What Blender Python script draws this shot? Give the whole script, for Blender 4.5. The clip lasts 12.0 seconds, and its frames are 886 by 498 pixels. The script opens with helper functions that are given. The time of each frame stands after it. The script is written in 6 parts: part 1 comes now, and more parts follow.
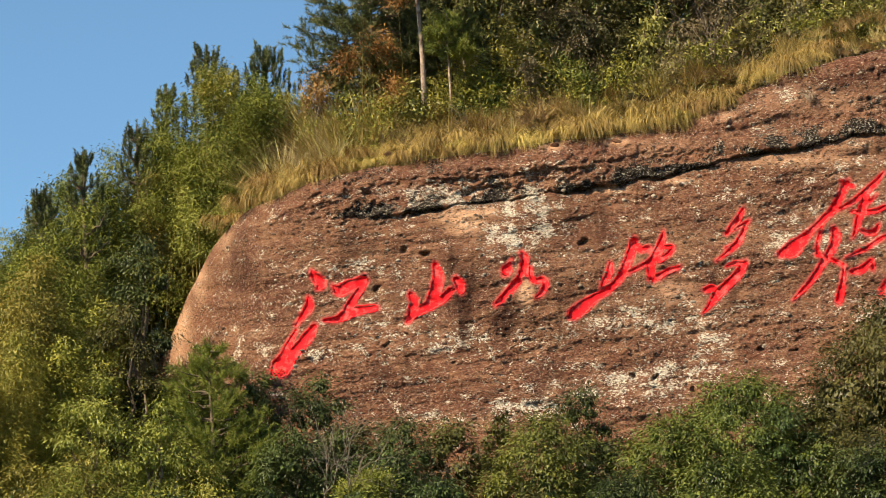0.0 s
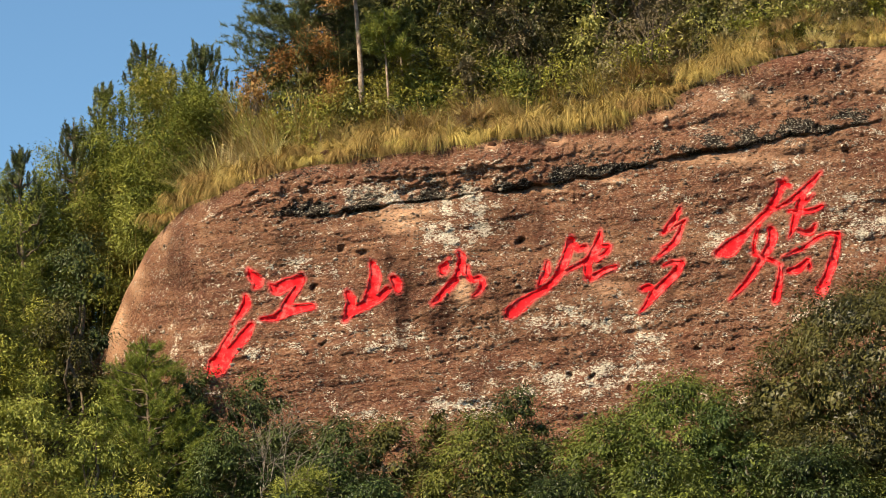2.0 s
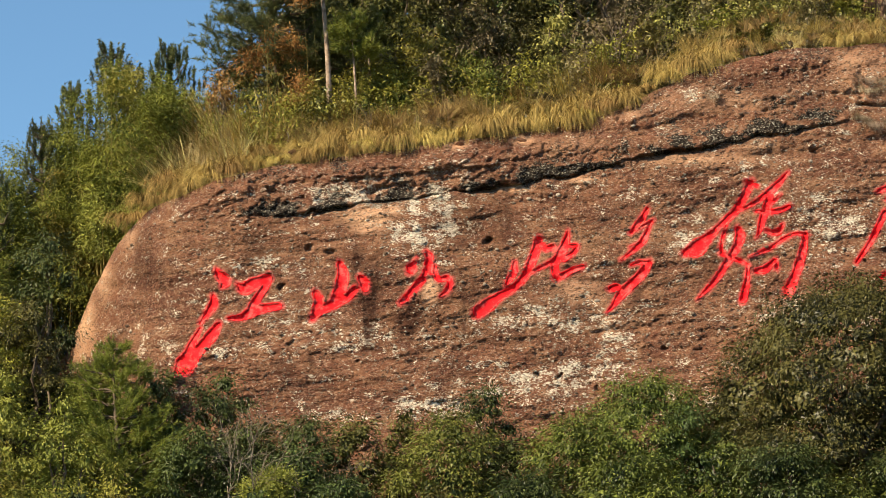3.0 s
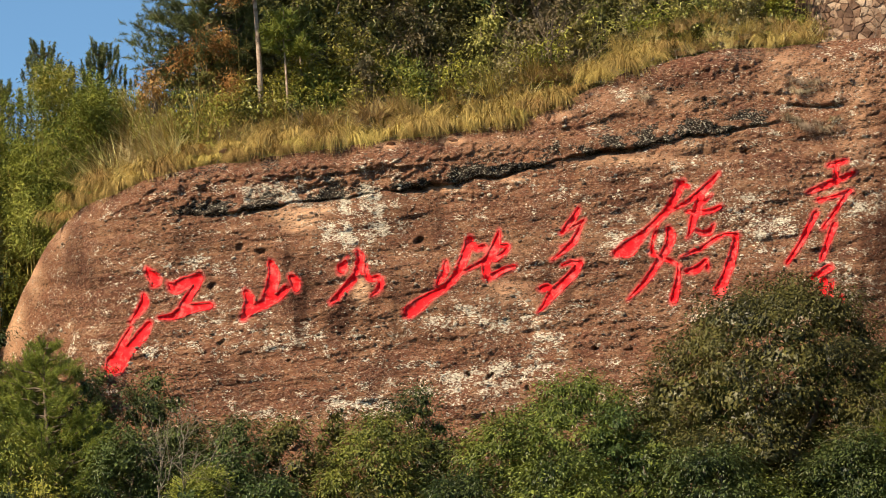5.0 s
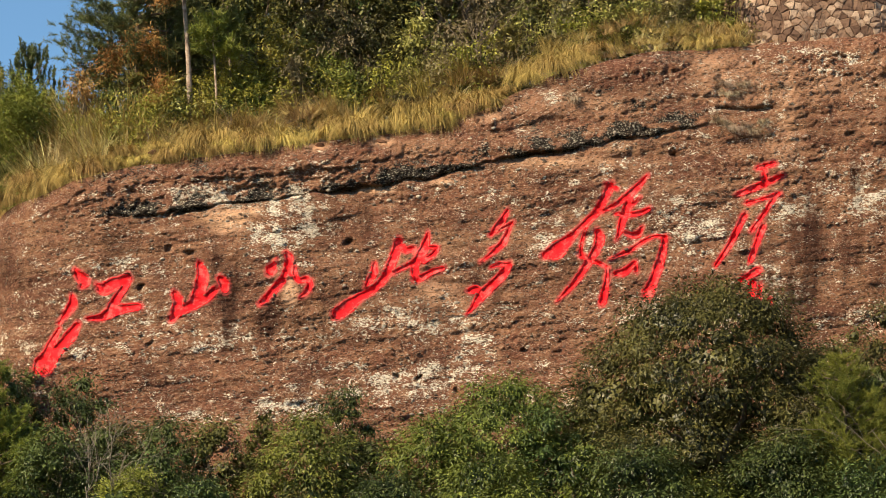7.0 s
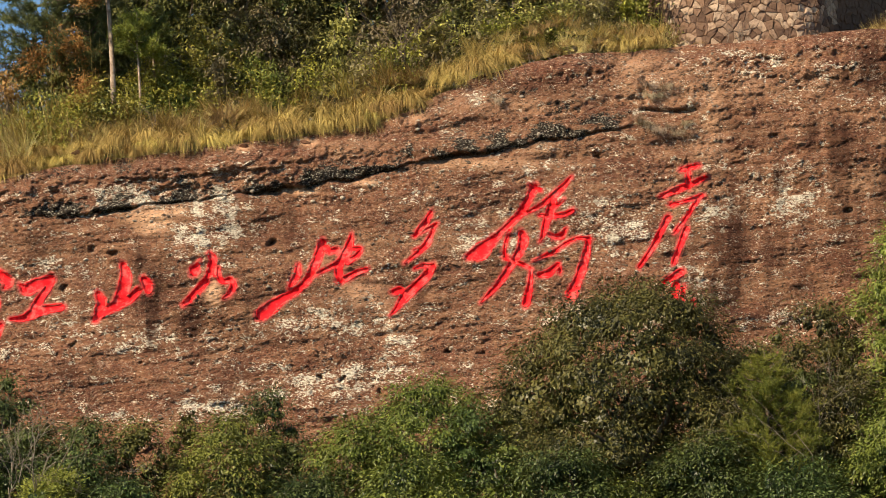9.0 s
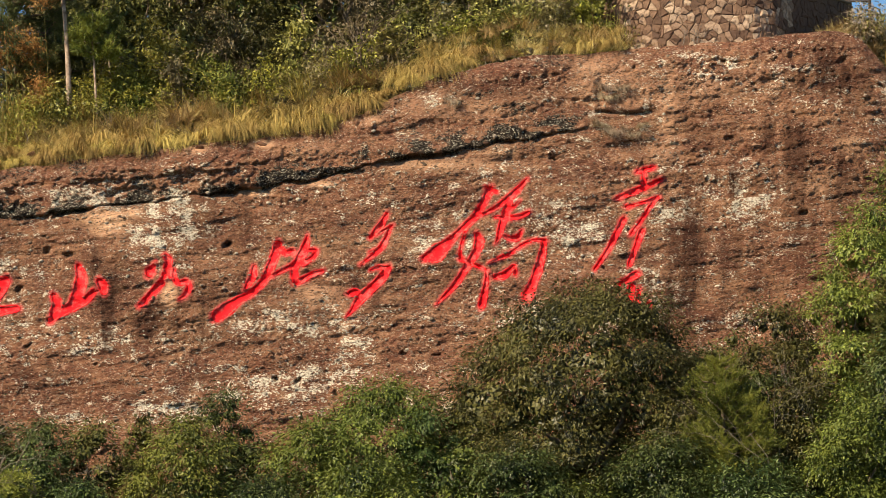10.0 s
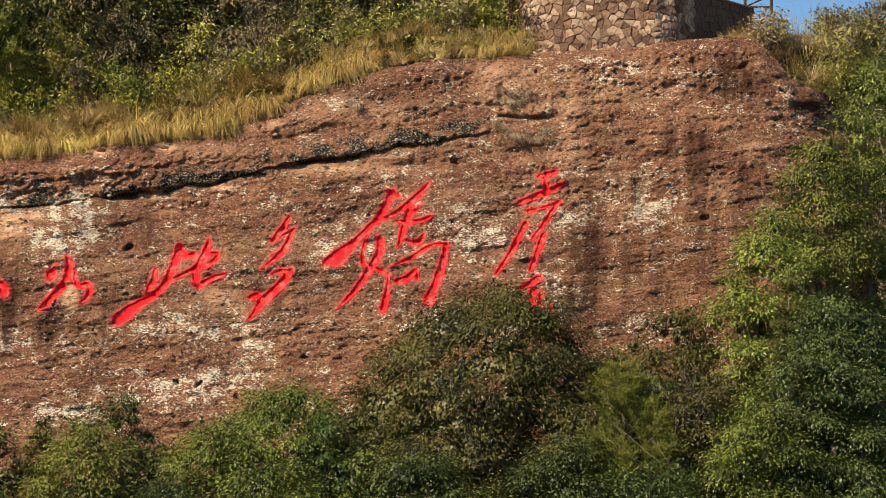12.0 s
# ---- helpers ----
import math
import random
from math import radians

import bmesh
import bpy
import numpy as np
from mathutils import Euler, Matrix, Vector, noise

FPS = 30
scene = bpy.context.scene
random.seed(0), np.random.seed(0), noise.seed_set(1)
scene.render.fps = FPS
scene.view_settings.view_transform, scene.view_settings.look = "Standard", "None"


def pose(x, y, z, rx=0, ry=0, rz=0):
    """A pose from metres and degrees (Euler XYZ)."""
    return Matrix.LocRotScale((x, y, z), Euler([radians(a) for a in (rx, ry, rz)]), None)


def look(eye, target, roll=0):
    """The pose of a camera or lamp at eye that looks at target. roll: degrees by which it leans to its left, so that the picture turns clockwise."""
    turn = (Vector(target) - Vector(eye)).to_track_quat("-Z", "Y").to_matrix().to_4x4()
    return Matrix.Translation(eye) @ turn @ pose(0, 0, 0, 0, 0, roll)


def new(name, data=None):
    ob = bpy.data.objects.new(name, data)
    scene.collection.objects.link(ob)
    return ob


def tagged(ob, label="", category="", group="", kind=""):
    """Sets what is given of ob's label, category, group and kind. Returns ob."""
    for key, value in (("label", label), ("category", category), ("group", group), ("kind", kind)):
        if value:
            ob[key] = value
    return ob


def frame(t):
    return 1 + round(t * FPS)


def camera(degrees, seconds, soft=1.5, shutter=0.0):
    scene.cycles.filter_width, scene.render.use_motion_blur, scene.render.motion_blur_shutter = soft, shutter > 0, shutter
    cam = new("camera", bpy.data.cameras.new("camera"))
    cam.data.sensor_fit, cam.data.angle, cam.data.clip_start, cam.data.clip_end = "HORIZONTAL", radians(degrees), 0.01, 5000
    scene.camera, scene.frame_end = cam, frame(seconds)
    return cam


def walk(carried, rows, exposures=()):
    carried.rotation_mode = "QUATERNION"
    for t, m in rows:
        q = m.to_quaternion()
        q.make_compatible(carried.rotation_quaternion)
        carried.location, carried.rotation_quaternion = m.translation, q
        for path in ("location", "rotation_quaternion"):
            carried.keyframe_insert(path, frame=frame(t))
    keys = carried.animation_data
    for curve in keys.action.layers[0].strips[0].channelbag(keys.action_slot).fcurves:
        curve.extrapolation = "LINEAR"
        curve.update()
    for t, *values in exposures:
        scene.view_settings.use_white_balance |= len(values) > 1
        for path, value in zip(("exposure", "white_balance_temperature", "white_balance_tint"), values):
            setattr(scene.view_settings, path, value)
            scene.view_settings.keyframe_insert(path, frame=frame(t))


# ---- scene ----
cam = camera(11.19, 12.0, soft=0.35)
EYE = (0.0, 0.0, 1.6)
# seconds, turn about x, y and z in degrees: a hand-held telephoto pan from one spot
PAN = [
    (0.0, 98.000, 0.852, 2.446),
    (0.5, 97.992, 0.850, 2.266),
    (1.0, 97.986, 0.850, 2.047),
    (1.5, 97.979, 0.850, 1.843),
    (2.0, 97.973, 0.855, 1.642),
    (2.5, 97.968, 0.856, 1.432),
    (3.0, 97.962, 0.850, 1.225),
    (5.0, 97.946, 0.842, 0.342),
    (5.5, 97.949, 0.840, 0.118),
    (6.0, 97.951, 0.834, -0.106),
    (6.5, 97.951, 0.826, -0.338),
    (7.0, 97.954, 0.832, -0.569),
    (9.0, 97.955, 0.862, -1.540),
    (9.5, 97.962, 0.862, -1.807),
    (10.0, 97.969, 0.872, -2.105),
    (10.5, 97.973, 0.878, -2.404),
    (11.0, 97.979, 0.875, -2.705),
    (11.5, 97.988, 0.866, -3.016),
    (12.0, 98.000, 0.859, -3.365),
]
STOPS = 0.78
walk(cam, [(t, pose(*EYE, rx, ry, rz)) for t, rx, ry, rz in PAN], exposures=((0.0, STOPS), (12.0, STOPS)))

# ---- light ----
SUN_AZ, SUN_EL = -128.0, 39.0      # degrees clockwise from the view's +y, and above the horizon
world = bpy.data.worlds.new("sky")
scene.world = world
world.use_nodes = True
wn = world.node_tree.nodes
wn.clear()
sky = wn.new("ShaderNodeTexSky")
sky.sky_type, sky.sun_disc = "NISHITA", False
sky.sun_elevation, sky.sun_rotation = radians(SUN_EL), radians(SUN_AZ) % (2 * math.pi)
sky.air_density, sky.dust_density, sky.ozone_density, sky.altitude = 0.8, 0.0, 1.2, 3000.0
wback, wout = wn.new("ShaderNodeBackground"), wn.new("ShaderNodeOutputWorld")
wback.inputs["Strength"].default_value = 0.082
wtint = wn.new("ShaderNodeMix")                     # clear autumn air, a little less violet than the model's
wtint.data_type, wtint.blend_type = "RGBA", "MULTIPLY"
wtint.inputs[0].default_value, wtint.inputs[7].default_value = 1.0, (0.86, 1.06, 1.04, 1.0)
world.node_tree.links.new(sky.outputs[0], wtint.inputs[6])
world.node_tree.links.new(wtint.outputs[2], wback.inputs[0])
world.node_tree.links.new(wback.outputs[0], wout.inputs[0])
SUN_DIR = Vector((math.sin(radians(SUN_AZ)) * math.cos(radians(SUN_EL)), math.cos(radians(SUN_AZ)) * math.cos(radians(SUN_EL)), math.sin(radians(SUN_EL))))
sun_data = bpy.data.lights.new("sun", "SUN")
sun_data.energy, sun_data.angle, sun_data.color = 5.0, radians(0.55), (1.0, 0.83, 0.58)
sun = new("sun", sun_data)
sun.matrix_world = look(Vector((-60, -40, 90)), Vector((-60, -40, 90)) - SUN_DIR)

# ---- setting-out: metres along (a) and up (h) the cliff plane, 160 m from the spot where the viewer stands ----
FACE = pose(0, 0, 0, 97.95, 0.842, 0.118).to_3x3()
RIGHT, UP, AHEAD = (np.array(FACE.col[i]) * s for i, s in ((0, 1), (1, 1), (2, -1)))


def spot(a, h, y):
    """World places, as an array, of points a along and h up the cliff plane, at the depth y."""
    a, h, y = (np.asarray(v, float) for v in (a, h, y))
    d = AHEAD + RIGHT * (a[..., None] / 160) + UP * (h[..., None] / 160)
    return np.array(EYE) + d * (y / d[..., 1])[..., None]


def hashed(ix, iy, iz, seed):
    n = (ix * 374761393 + iy * 668265263 + iz * 2147483647 + seed * 974634777) & 0xFFFFFFFF
    n = ((n ^ (n >> 13)) * 1274126177) & 0xFFFFFFFF
    return ((n ^ (n >> 16)) & 0xFFFF) / 32767.5 - 1


def vnoise(x, y, seed=0):
    """Smooth value noise, -1 to 1."""
    x, y = np.broadcast_arrays(np.asarray(x, float), np.asarray(y, float))
    ix, iy = np.floor(x).astype(np.int64), np.floor(y).astype(np.int64)
    fx, fy = x - ix, y - iy
    fx, fy = fx * fx * (3 - 2 * fx), fy * fy * (3 - 2 * fy)
    c = [hashed(ix + i, iy + j, 0, seed) for i, j in ((0, 0), (1, 0), (0, 1), (1, 1))]
    return (c[0] * (1 - fx) + c[1] * fx) * (1 - fy) + (c[2] * (1 - fx) + c[3] * fx) * fy


def fbm(x, y, seed=0, octaves=4):
    return sum(vnoise(np.asarray(x) * 2 ** i, np.asarray(y) * 2 ** i, seed + i * 17) * 0.5 ** i for i in range(octaves)) / 1.6


def ramp(x, lo, hi):
    t = np.clip((x - lo) / (hi - lo), 0, 1)
    return t * t * (3 - 2 * t)


# ---- meshes and parts ----
def mesh_np(name, verts, faces, material, smooth=False):
    me = bpy.data.meshes.new(name)
    verts, faces = np.asarray(verts, np.float32), np.asarray(faces, np.int32)
    me.vertices.add(len(verts))
    me.vertices.foreach_set("co", verts.ravel())
    me.loops.add(faces.size)
    me.loops.foreach_set("vertex_index", faces.ravel())
    me.polygons.add(len(faces))
    me.polygons.foreach_set("loop_start", np.arange(0, faces.size, faces.shape[1], dtype=np.int32))
    me.update(calc_edges=True)
    if smooth:
        me.polygons.foreach_set("use_smooth", np.ones(len(faces), bool))
    me.materials.append(material)
    return me


def part(name, me, parent, label=""):
    ob = new(name, me)
    ob.parent = parent
    return tagged(ob, label)


def thing(name, place, label, category, group="", kind="", rz=0.0):
    ob = new(name)
    ob.matrix_world = pose(*place, 0, 0, rz)
    return tagged(ob, label, category, group, kind)


def tube(points, radii, sides=7):
    """A tapered tube along points: vertices and quads."""
    points, radii = np.asarray(points, float), np.asarray(radii, float)
    tang = np.gradient(points, axis=0)
    tang /= np.linalg.norm(tang, axis=1, keepdims=True) + 1e-9
    ref = np.where(np.abs(tang[:, 2:3]) > 0.9, [[1.0, 0, 0]], [[0, 0, 1.0]])
    u = np.cross(tang, ref)
    u /= np.linalg.norm(u, axis=1, keepdims=True) + 1e-9
    w = np.cross(tang, u)
    ang = np.arange(sides) * 2 * math.pi / sides
    v = points[:, None] + radii[:, None, None] * (np.cos(ang)[None, :, None] * u[:, None] + np.sin(ang)[None, :, None] * w[:, None])
    n = len(points)
    i, j = np.meshgrid(np.arange(n - 1), np.arange(sides), indexing="ij")
    k = (j + 1) % sides
    f = np.stack([i * sides + j, i * sides + k, (i + 1) * sides + k, (i + 1) * sides + j], -1).reshape(-1, 4)
    return v.reshape(-1, 3), f


def joined(pieces):
    vs, fs, n = [], [], 0
    for v, f in pieces:
        vs.append(v)
        fs.append(f + n)
        n += len(v)
    return np.concatenate(vs), np.concatenate(fs)


def both(quads, tris):
    """Four-cornered leaves, halved, and three-cornered ones together."""
    (v1, f1), (v2, f2) = quads, tris
    return np.concatenate([v1, v2]), np.concatenate([f1[:, [0, 1, 2]], f1[:, [0, 2, 3]], f2 + len(v1)])


def leaves(p, d, n, length, width, bend=0.12):
    """Folded four-cornered leaves at p, pointing along d, facing n."""
    d = d / (np.linalg.norm(d, axis=1, keepdims=True) + 1e-9)
    s = np.cross(d, n)
    s /= np.linalg.norm(s, axis=1, keepdims=True) + 1e-9
    n = np.cross(s, d)
    length, width = np.broadcast_to(length, len(p))[:, None], np.broadcast_to(width, len(p))[:, None]
    v = np.stack([p, p + d * length * 0.45 + s * width / 2 + n * width * bend, p + d * length - n * length * bend, p + d * length * 0.45 - s * width / 2 + n * width * bend], 1)
    return v.reshape(-1, 3), np.arange(len(p) * 4).reshape(-1, 4)


def slips(p, d, n, length, width):
    """Narrow three-cornered leaves and needles."""
    d = d / (np.linalg.norm(d, axis=1, keepdims=True) + 1e-9)
    s = np.cross(d, n)
    s /= np.linalg.norm(s, axis=1, keepdims=True) + 1e-9
    length, width = np.broadcast_to(length, len(p))[:, None], np.broadcast_to(width, len(p))[:, None]
    v = np.stack([p - s * width / 2, p + d * length, p + s * width / 2], 1)
    return v.reshape(-1, 3), np.arange(len(p) * 3).reshape(-1, 3)


# ---- materials ----
def material(name, rough=0.8, spec=0.3):
    m = bpy.data.materials.new(name)
    m.use_nodes = True
    t = m.node_tree
    b = t.nodes["Principled BSDF"]
    b.inputs["Roughness"].default_value = rough
    b.inputs["Specular IOR Level"].default_value = spec
    return m, t, b


def layered(t, vec, x=1.0, y=1.0, z=1.0):
    """Coordinates stretched along the axes."""
    n = t.nodes.new("ShaderNodeMapping")
    n.inputs["Scale"].default_value = (x, y, z)
    t.links.new(vec, n.inputs["Vector"])
    return n.outputs[0]


def noise_at(t, vec, scale, detail=4.0, rough=0.6):
    n = t.nodes.new("ShaderNodeTexNoise")
    n.inputs["Scale"].default_value, n.inputs["Detail"].default_value, n.inputs["Roughness"].default_value = scale, detail, rough
    t.links.new(vec, n.inputs["Vector"])
    return n.outputs["Fac"]


def stretch(t, value, lo, hi, a=0.0, b=1.0):
    n = t.nodes.new("ShaderNodeMapRange")
    n.inputs["From Min"].default_value, n.inputs["From Max"].default_value = lo, hi
    n.inputs["To Min"].default_value, n.inputs["To Max"].default_value = a, b
    t.links.new(value, n.inputs["Value"])
    return n.outputs["Result"]


def blend(t, fac, a, b, mode="MIX"):
    n = t.nodes.new("ShaderNodeMix")
    n.data_type, n.blend_type = "RGBA", mode
    for v, s in ((fac, n.inputs[0]), (a, n.inputs[6]), (b, n.inputs[7])):
        if isinstance(v, (int, float)):
            s.default_value = v
        elif isinstance(v, tuple):
            s.default_value = (*v, 1.0)
        else:
            t.links.new(v, s)
    return n.outputs[2]


def calc(t, op, a, b=0.0):
    n = t.nodes.new("ShaderNodeMath")
    n.operation = op
    for v, s in ((a, n.inputs[0]), (b, n.inputs[1])):
        if isinstance(v, (int, float)):
            s.default_value = v
        else:
            t.links.new(v, s)
    return n.outputs[0]


def bump(t, b, height, strength, distance):
    n = t.nodes.new("ShaderNodeBump")
    n.inputs["Strength"].default_value, n.inputs["Distance"].default_value = strength, distance
    t.links.new(height, n.inputs["Height"])
    t.links.new(n.outputs[0], b.inputs["Normal"])


def coords(t):
    return t.nodes.new("ShaderNodeTexCoord").outputs["Object"]


def foliage(name, dark, mid, light, rough=0.5, spec=0.35, patch=0.6, vary=0.2, hue=(0.48, 0.515)):
    """Leaf paint: three tones, by leaf and by patch of the crown, with some light passing through."""
    m, t, b = material(name, rough, spec)
    per = t.nodes.new("ShaderNodeNewGeometry").outputs["Random Per Island"]
    v = coords(t)
    big = stretch(t, noise_at(t, v, patch, 2.0), 0.35, 0.68)
    col = blend(t, stretch(t, per, 0.0, 0.75), dark, mid)
    col = blend(t, stretch(t, per, 0.72, 1.0), col, light)
    col = blend(t, calc(t, "MULTIPLY", big, 0.75), col, light)
    own = t.nodes.new("ShaderNodeObjectInfo").outputs["Random"]
    hsv = t.nodes.new("ShaderNodeHueSaturation")
    t.links.new(col, hsv.inputs["Color"])
    t.links.new(stretch(t, own, 0, 1, *hue), hsv.inputs["Hue"])
    t.links.new(stretch(t, own, 0, 1, 1 - vary, 1 + vary), hsv.inputs["Value"])
    t.links.new(hsv.outputs[0], b.inputs["Base Color"])
    tr = t.nodes.new("ShaderNodeBsdfTranslucent")
    t.links.new(hsv.outputs[0], tr.inputs["Color"])
    mix = t.nodes.new("ShaderNodeMixShader")
    mix.inputs[0].default_value = 0.12
    t.links.new(b.outputs[0], mix.inputs[1])
    t.links.new(tr.outputs[0], mix.inputs[2])
    t.links.new(mix.outputs[0], t.nodes["Material Output"].inputs["Surface"])
    return m


def bark(name, a, b_, scale=6.0):
    m, t, b = material(name, 0.9, 0.2)
    v = coords(t)
    n = noise_at(t, v, scale, 6.0)
    t.links.new(blend(t, stretch(t, n, 0.35, 0.65), a, b_), b.inputs["Base Color"])
    bump(t, b, noise_at(t, v, scale * 4, 4.0), 0.6, 0.03)
    return m


LEAF_DARK = foliage("dark glossy leaves", (0.004, 0.008, 0.002), (0.021, 0.042, 0.010), (0.14, 0.18, 0.05), 0.40, 0.32, hue=(0.485, 0.51))
LEAF_OLIVE = foliage("olive leaves", (0.003, 0.005, 0.001), (0.027, 0.030, 0.008), (0.175, 0.16, 0.042), 0.42, 0.32, hue=(0.485, 0.515))
LEAF_BRIGHT = foliage("bright green leaves", (0.004, 0.009, 0.002), (0.038, 0.062, 0.010), (0.21, 0.24, 0.042), 0.42, 0.32, hue=(0.488, 0.508))
LEAF_FRESH = foliage("fresh yellow-green leaves", (0.010, 0.021, 0.004), (0.072, 0.102, 0.017), (0.28, 0.31, 0.06), 0.42, 0.32, hue=(0.485, 0.508))
LEAF_YELLOW = foliage("yellow-green leaves", (0.075, 0.085, 0.011), (0.20, 0.195, 0.026), (0.40, 0.35, 0.06), 0.55)
LEAF_BAMBOO = foliage("bamboo leaves", (0.022, 0.040, 0.007), (0.096, 0.128, 0.019), (0.29, 0.315, 0.05), 0.55, 0.2, hue=(0.485, 0.506))
LEAF_RUST = foliage("rust brown leaves", (0.10, 0.05, 0.018), (0.24, 0.125, 0.04), (0.42, 0.25, 0.09), 0.7, 0.2)
NEEDLES = foliage("pine needles", (0.040, 0.054, 0.014), (0.10, 0.12, 0.028), (0.23, 0.225, 0.05), 0.5, 0.3)
NEEDLES_DARK = foliage("dark blue-green pine needles", (0.020, 0.030, 0.013), (0.062, 0.080, 0.030), (0.17, 0.185, 0.06), 0.5, 0.3)
NEEDLES_BRIGHT = foliage("young pine needles", (0.026, 0.052, 0.009), (0.105, 0.152, 0.022), (0.30, 0.33, 0.055), 0.5, 0.3, hue=(0.48, 0.50))
GRASS = foliage("straw and green grass", (0.055, 0.046, 0.012), (0.23, 0.168, 0.038), (0.62, 0.435, 0.15), 0.7, 0.2, 0.9, 0.25, (0.484, 0.52))
DEAD = foliage("dead grey grass", (0.17, 0.125, 0.08), (0.31, 0.235, 0.155), (0.47, 0.37, 0.26), 0.8, 0.15)
STRAW = foliage("dry straw", (0.34, 0.27, 0.08), (0.62, 0.51, 0.20), (0.82, 0.71, 0.38), 0.75, 0.2)
# Thicket leaves paler than olive: the brow's sunlight is partly put into this colour.
LEAF_SHRUB_LIT = foliage("mixed thicket leaves, toned sunlit", (0.038, 0.042, 0.010), (0.150, 0.146, 0.029), (0.40, 0.36, 0.095), 0.45, 0.4, 0.9, 0.25)
LEAF_BROWN = foliage("brown-tinged leaves", (0.042, 0.034, 0.015), (0.125, 0.100, 0.043), (0.30, 0.25, 0.125), 0.5, 0.4, 0.9, 0.2)
NEEDLES_RUST = foliage("dead pine needles", (0.14, 0.06, 0.02), (0.30, 0.14, 0.04), (0.48, 0.26, 0.085), 0.7, 0.2)
BRUSH = foliage("withered brown brush", (0.13, 0.085, 0.03), (0.34, 0.24, 0.085), (0.58, 0.44, 0.19), 0.75, 0.2, 0.9, 0.3)
LEAF_LIME = foliage("pale lime leaves", (0.06, 0.085, 0.013), (0.19, 0.225, 0.034), (0.39, 0.41, 0.08), 0.5, 0.35, 0.9, 0.08)
BARK = bark("grey brown bark", (0.09, 0.065, 0.045), (0.2, 0.155, 0.115))
BARK_PINE = bark("pale pine bark", (0.18, 0.12, 0.085), (0.48, 0.37, 0.29), 5.0)
TWIG = bark("bleached twigs", (0.15, 0.12, 0.10), (0.30, 0.255, 0.21), 9.0)
CANE = bark("yellow canes", (0.2, 0.17, 0.05), (0.36, 0.3, 0.1), 5.0)

# ---- rock: a rounded sandstone cliff ----
FOOT = -11.0
BROW = [(-25.68, -4.98), (-21.68, -4.98), (-18.28, -5.18), (-17.52, -5.18), (-16.82, -4.28), (-16.12, -3.3), (-15.88, -2.38), (-15.24, -0.98), (-14.42, 0.46), (-13.52, 1.38), (-11.72, 2.22), (-10.12, 2.76), (-7.72, 3.12), (-4.92, 3.5), (-2.52, 3.78), (-0.52, 4.02), (1.88, 4.38), (3.48, 5.06), (5.88, 6.22), (9.08, 6.98), (11.56, 7.1), (12.53, 7.19), (13.96, 7.42), (16.0, 7.54), (18.0, 7.82), (20.0, 7.98), (20.9, 7.84), (21.4, 7.28), (22.02, 6.55), (22.63, 6.25), (23.24, 6.05), (23.65, 5.5), (24.32, 4.38), (25.12, 2.22), (26.72, -0.78), (30.32, -1.58)]
LEDGE = [(-11.68, 0.98), (-10.12, 1.22), (-8.48, 1.14), (-6.92, 1.42), (-5.52, 1.62), (-3.52, 1.94), (-1.88, 2.14), (-0.88, 2.2), (0.32, 2.38), (1.68, 2.7), (2.88, 3), (4.52, 3.28), (5.88, 3.56), (7.88, 3.88), (10.32, 4.3), (12.32, 4.7), (13.92, 4.86)]

GAPE = [(-10.88, 0.0), (-9.08, 0.3), (-7.28, 0.8), (-6.58, 0.9), (-6.08, 0.25), (-4.88, 0.4), (-4.48, 0.1), (-3.68, 0.4), (-2.88, 0.1), (-1.88, 0.8), (-0.78, 0.95), (0.12, 0.2), (1.12, 0.5), (2.32, 0.6), (3.52, 0.35), (4.52, 0.7), (5.32, 1.0), (6.32, 0.5), (7.92, 0.45), (9.32, 0.5), (10.72, 0.25), (12.72, 0.0)]


def rubble(x, y, seed):
    """A random level for each cell of an uneven net: broken, blocky ground."""
    x, y = np.broadcast_arrays(np.asarray(x, float), np.asarray(y, float))
    ix, iy = np.floor(x).astype(np.int64), np.floor(y).astype(np.int64)
    best, level = np.full(x.shape, 9.0), np.zeros(x.shape)
    for i in (-1, 0, 1):
        for j in (-1, 0, 1):
            cx = ix + i + 0.5 + 0.45 * hashed(ix + i, iy + j, 0, seed)
            cy = iy + j + 0.5 + 0.45 * hashed(ix + i, iy + j, 0, seed + 1)
            d = (x - cx) ** 2 + (y - cy) ** 2
            near = d < best
            best = np.where(near, d, best)
            level = np.where(near, hashed(ix + i, iy + j, 0, seed + 2), level)
    return level


def brow(a):
    a = np.asarray(a, float)
    xs, hs = zip(*BROW)
    return sum(np.interp(a + o, xs, hs) for o in (-0.25, -0.1, 0.1, 0.25)) / 4 + 0.10 * fbm(a * 0.9, 3.0, 5, 3) + 0.10 * ramp(-a, 13.5, 14.5) * fbm(a * 2.3, 6.0, 6, 3)


def ledge(a):
    xs, hs = zip(*LEDGE)
    return np.interp(a, xs, hs) + 0.13 * fbm(np.asarray(a) * 1.5, 8.0, 9, 4) + 0.045 * rubble(np.asarray(a) * 1.9, 0.5, 13)


def blob(a, h, spots):
    """Soft patches: (place, half-widths, strength)."""
    out = np.zeros(np.broadcast(a, h).shape)
    for (pa, ph), ra, rh, s in spots:
        out = np.maximum(out, s * np.exp(-((a - pa) / ra) ** 2 - ((h - ph) / rh) ** 2))
    return out



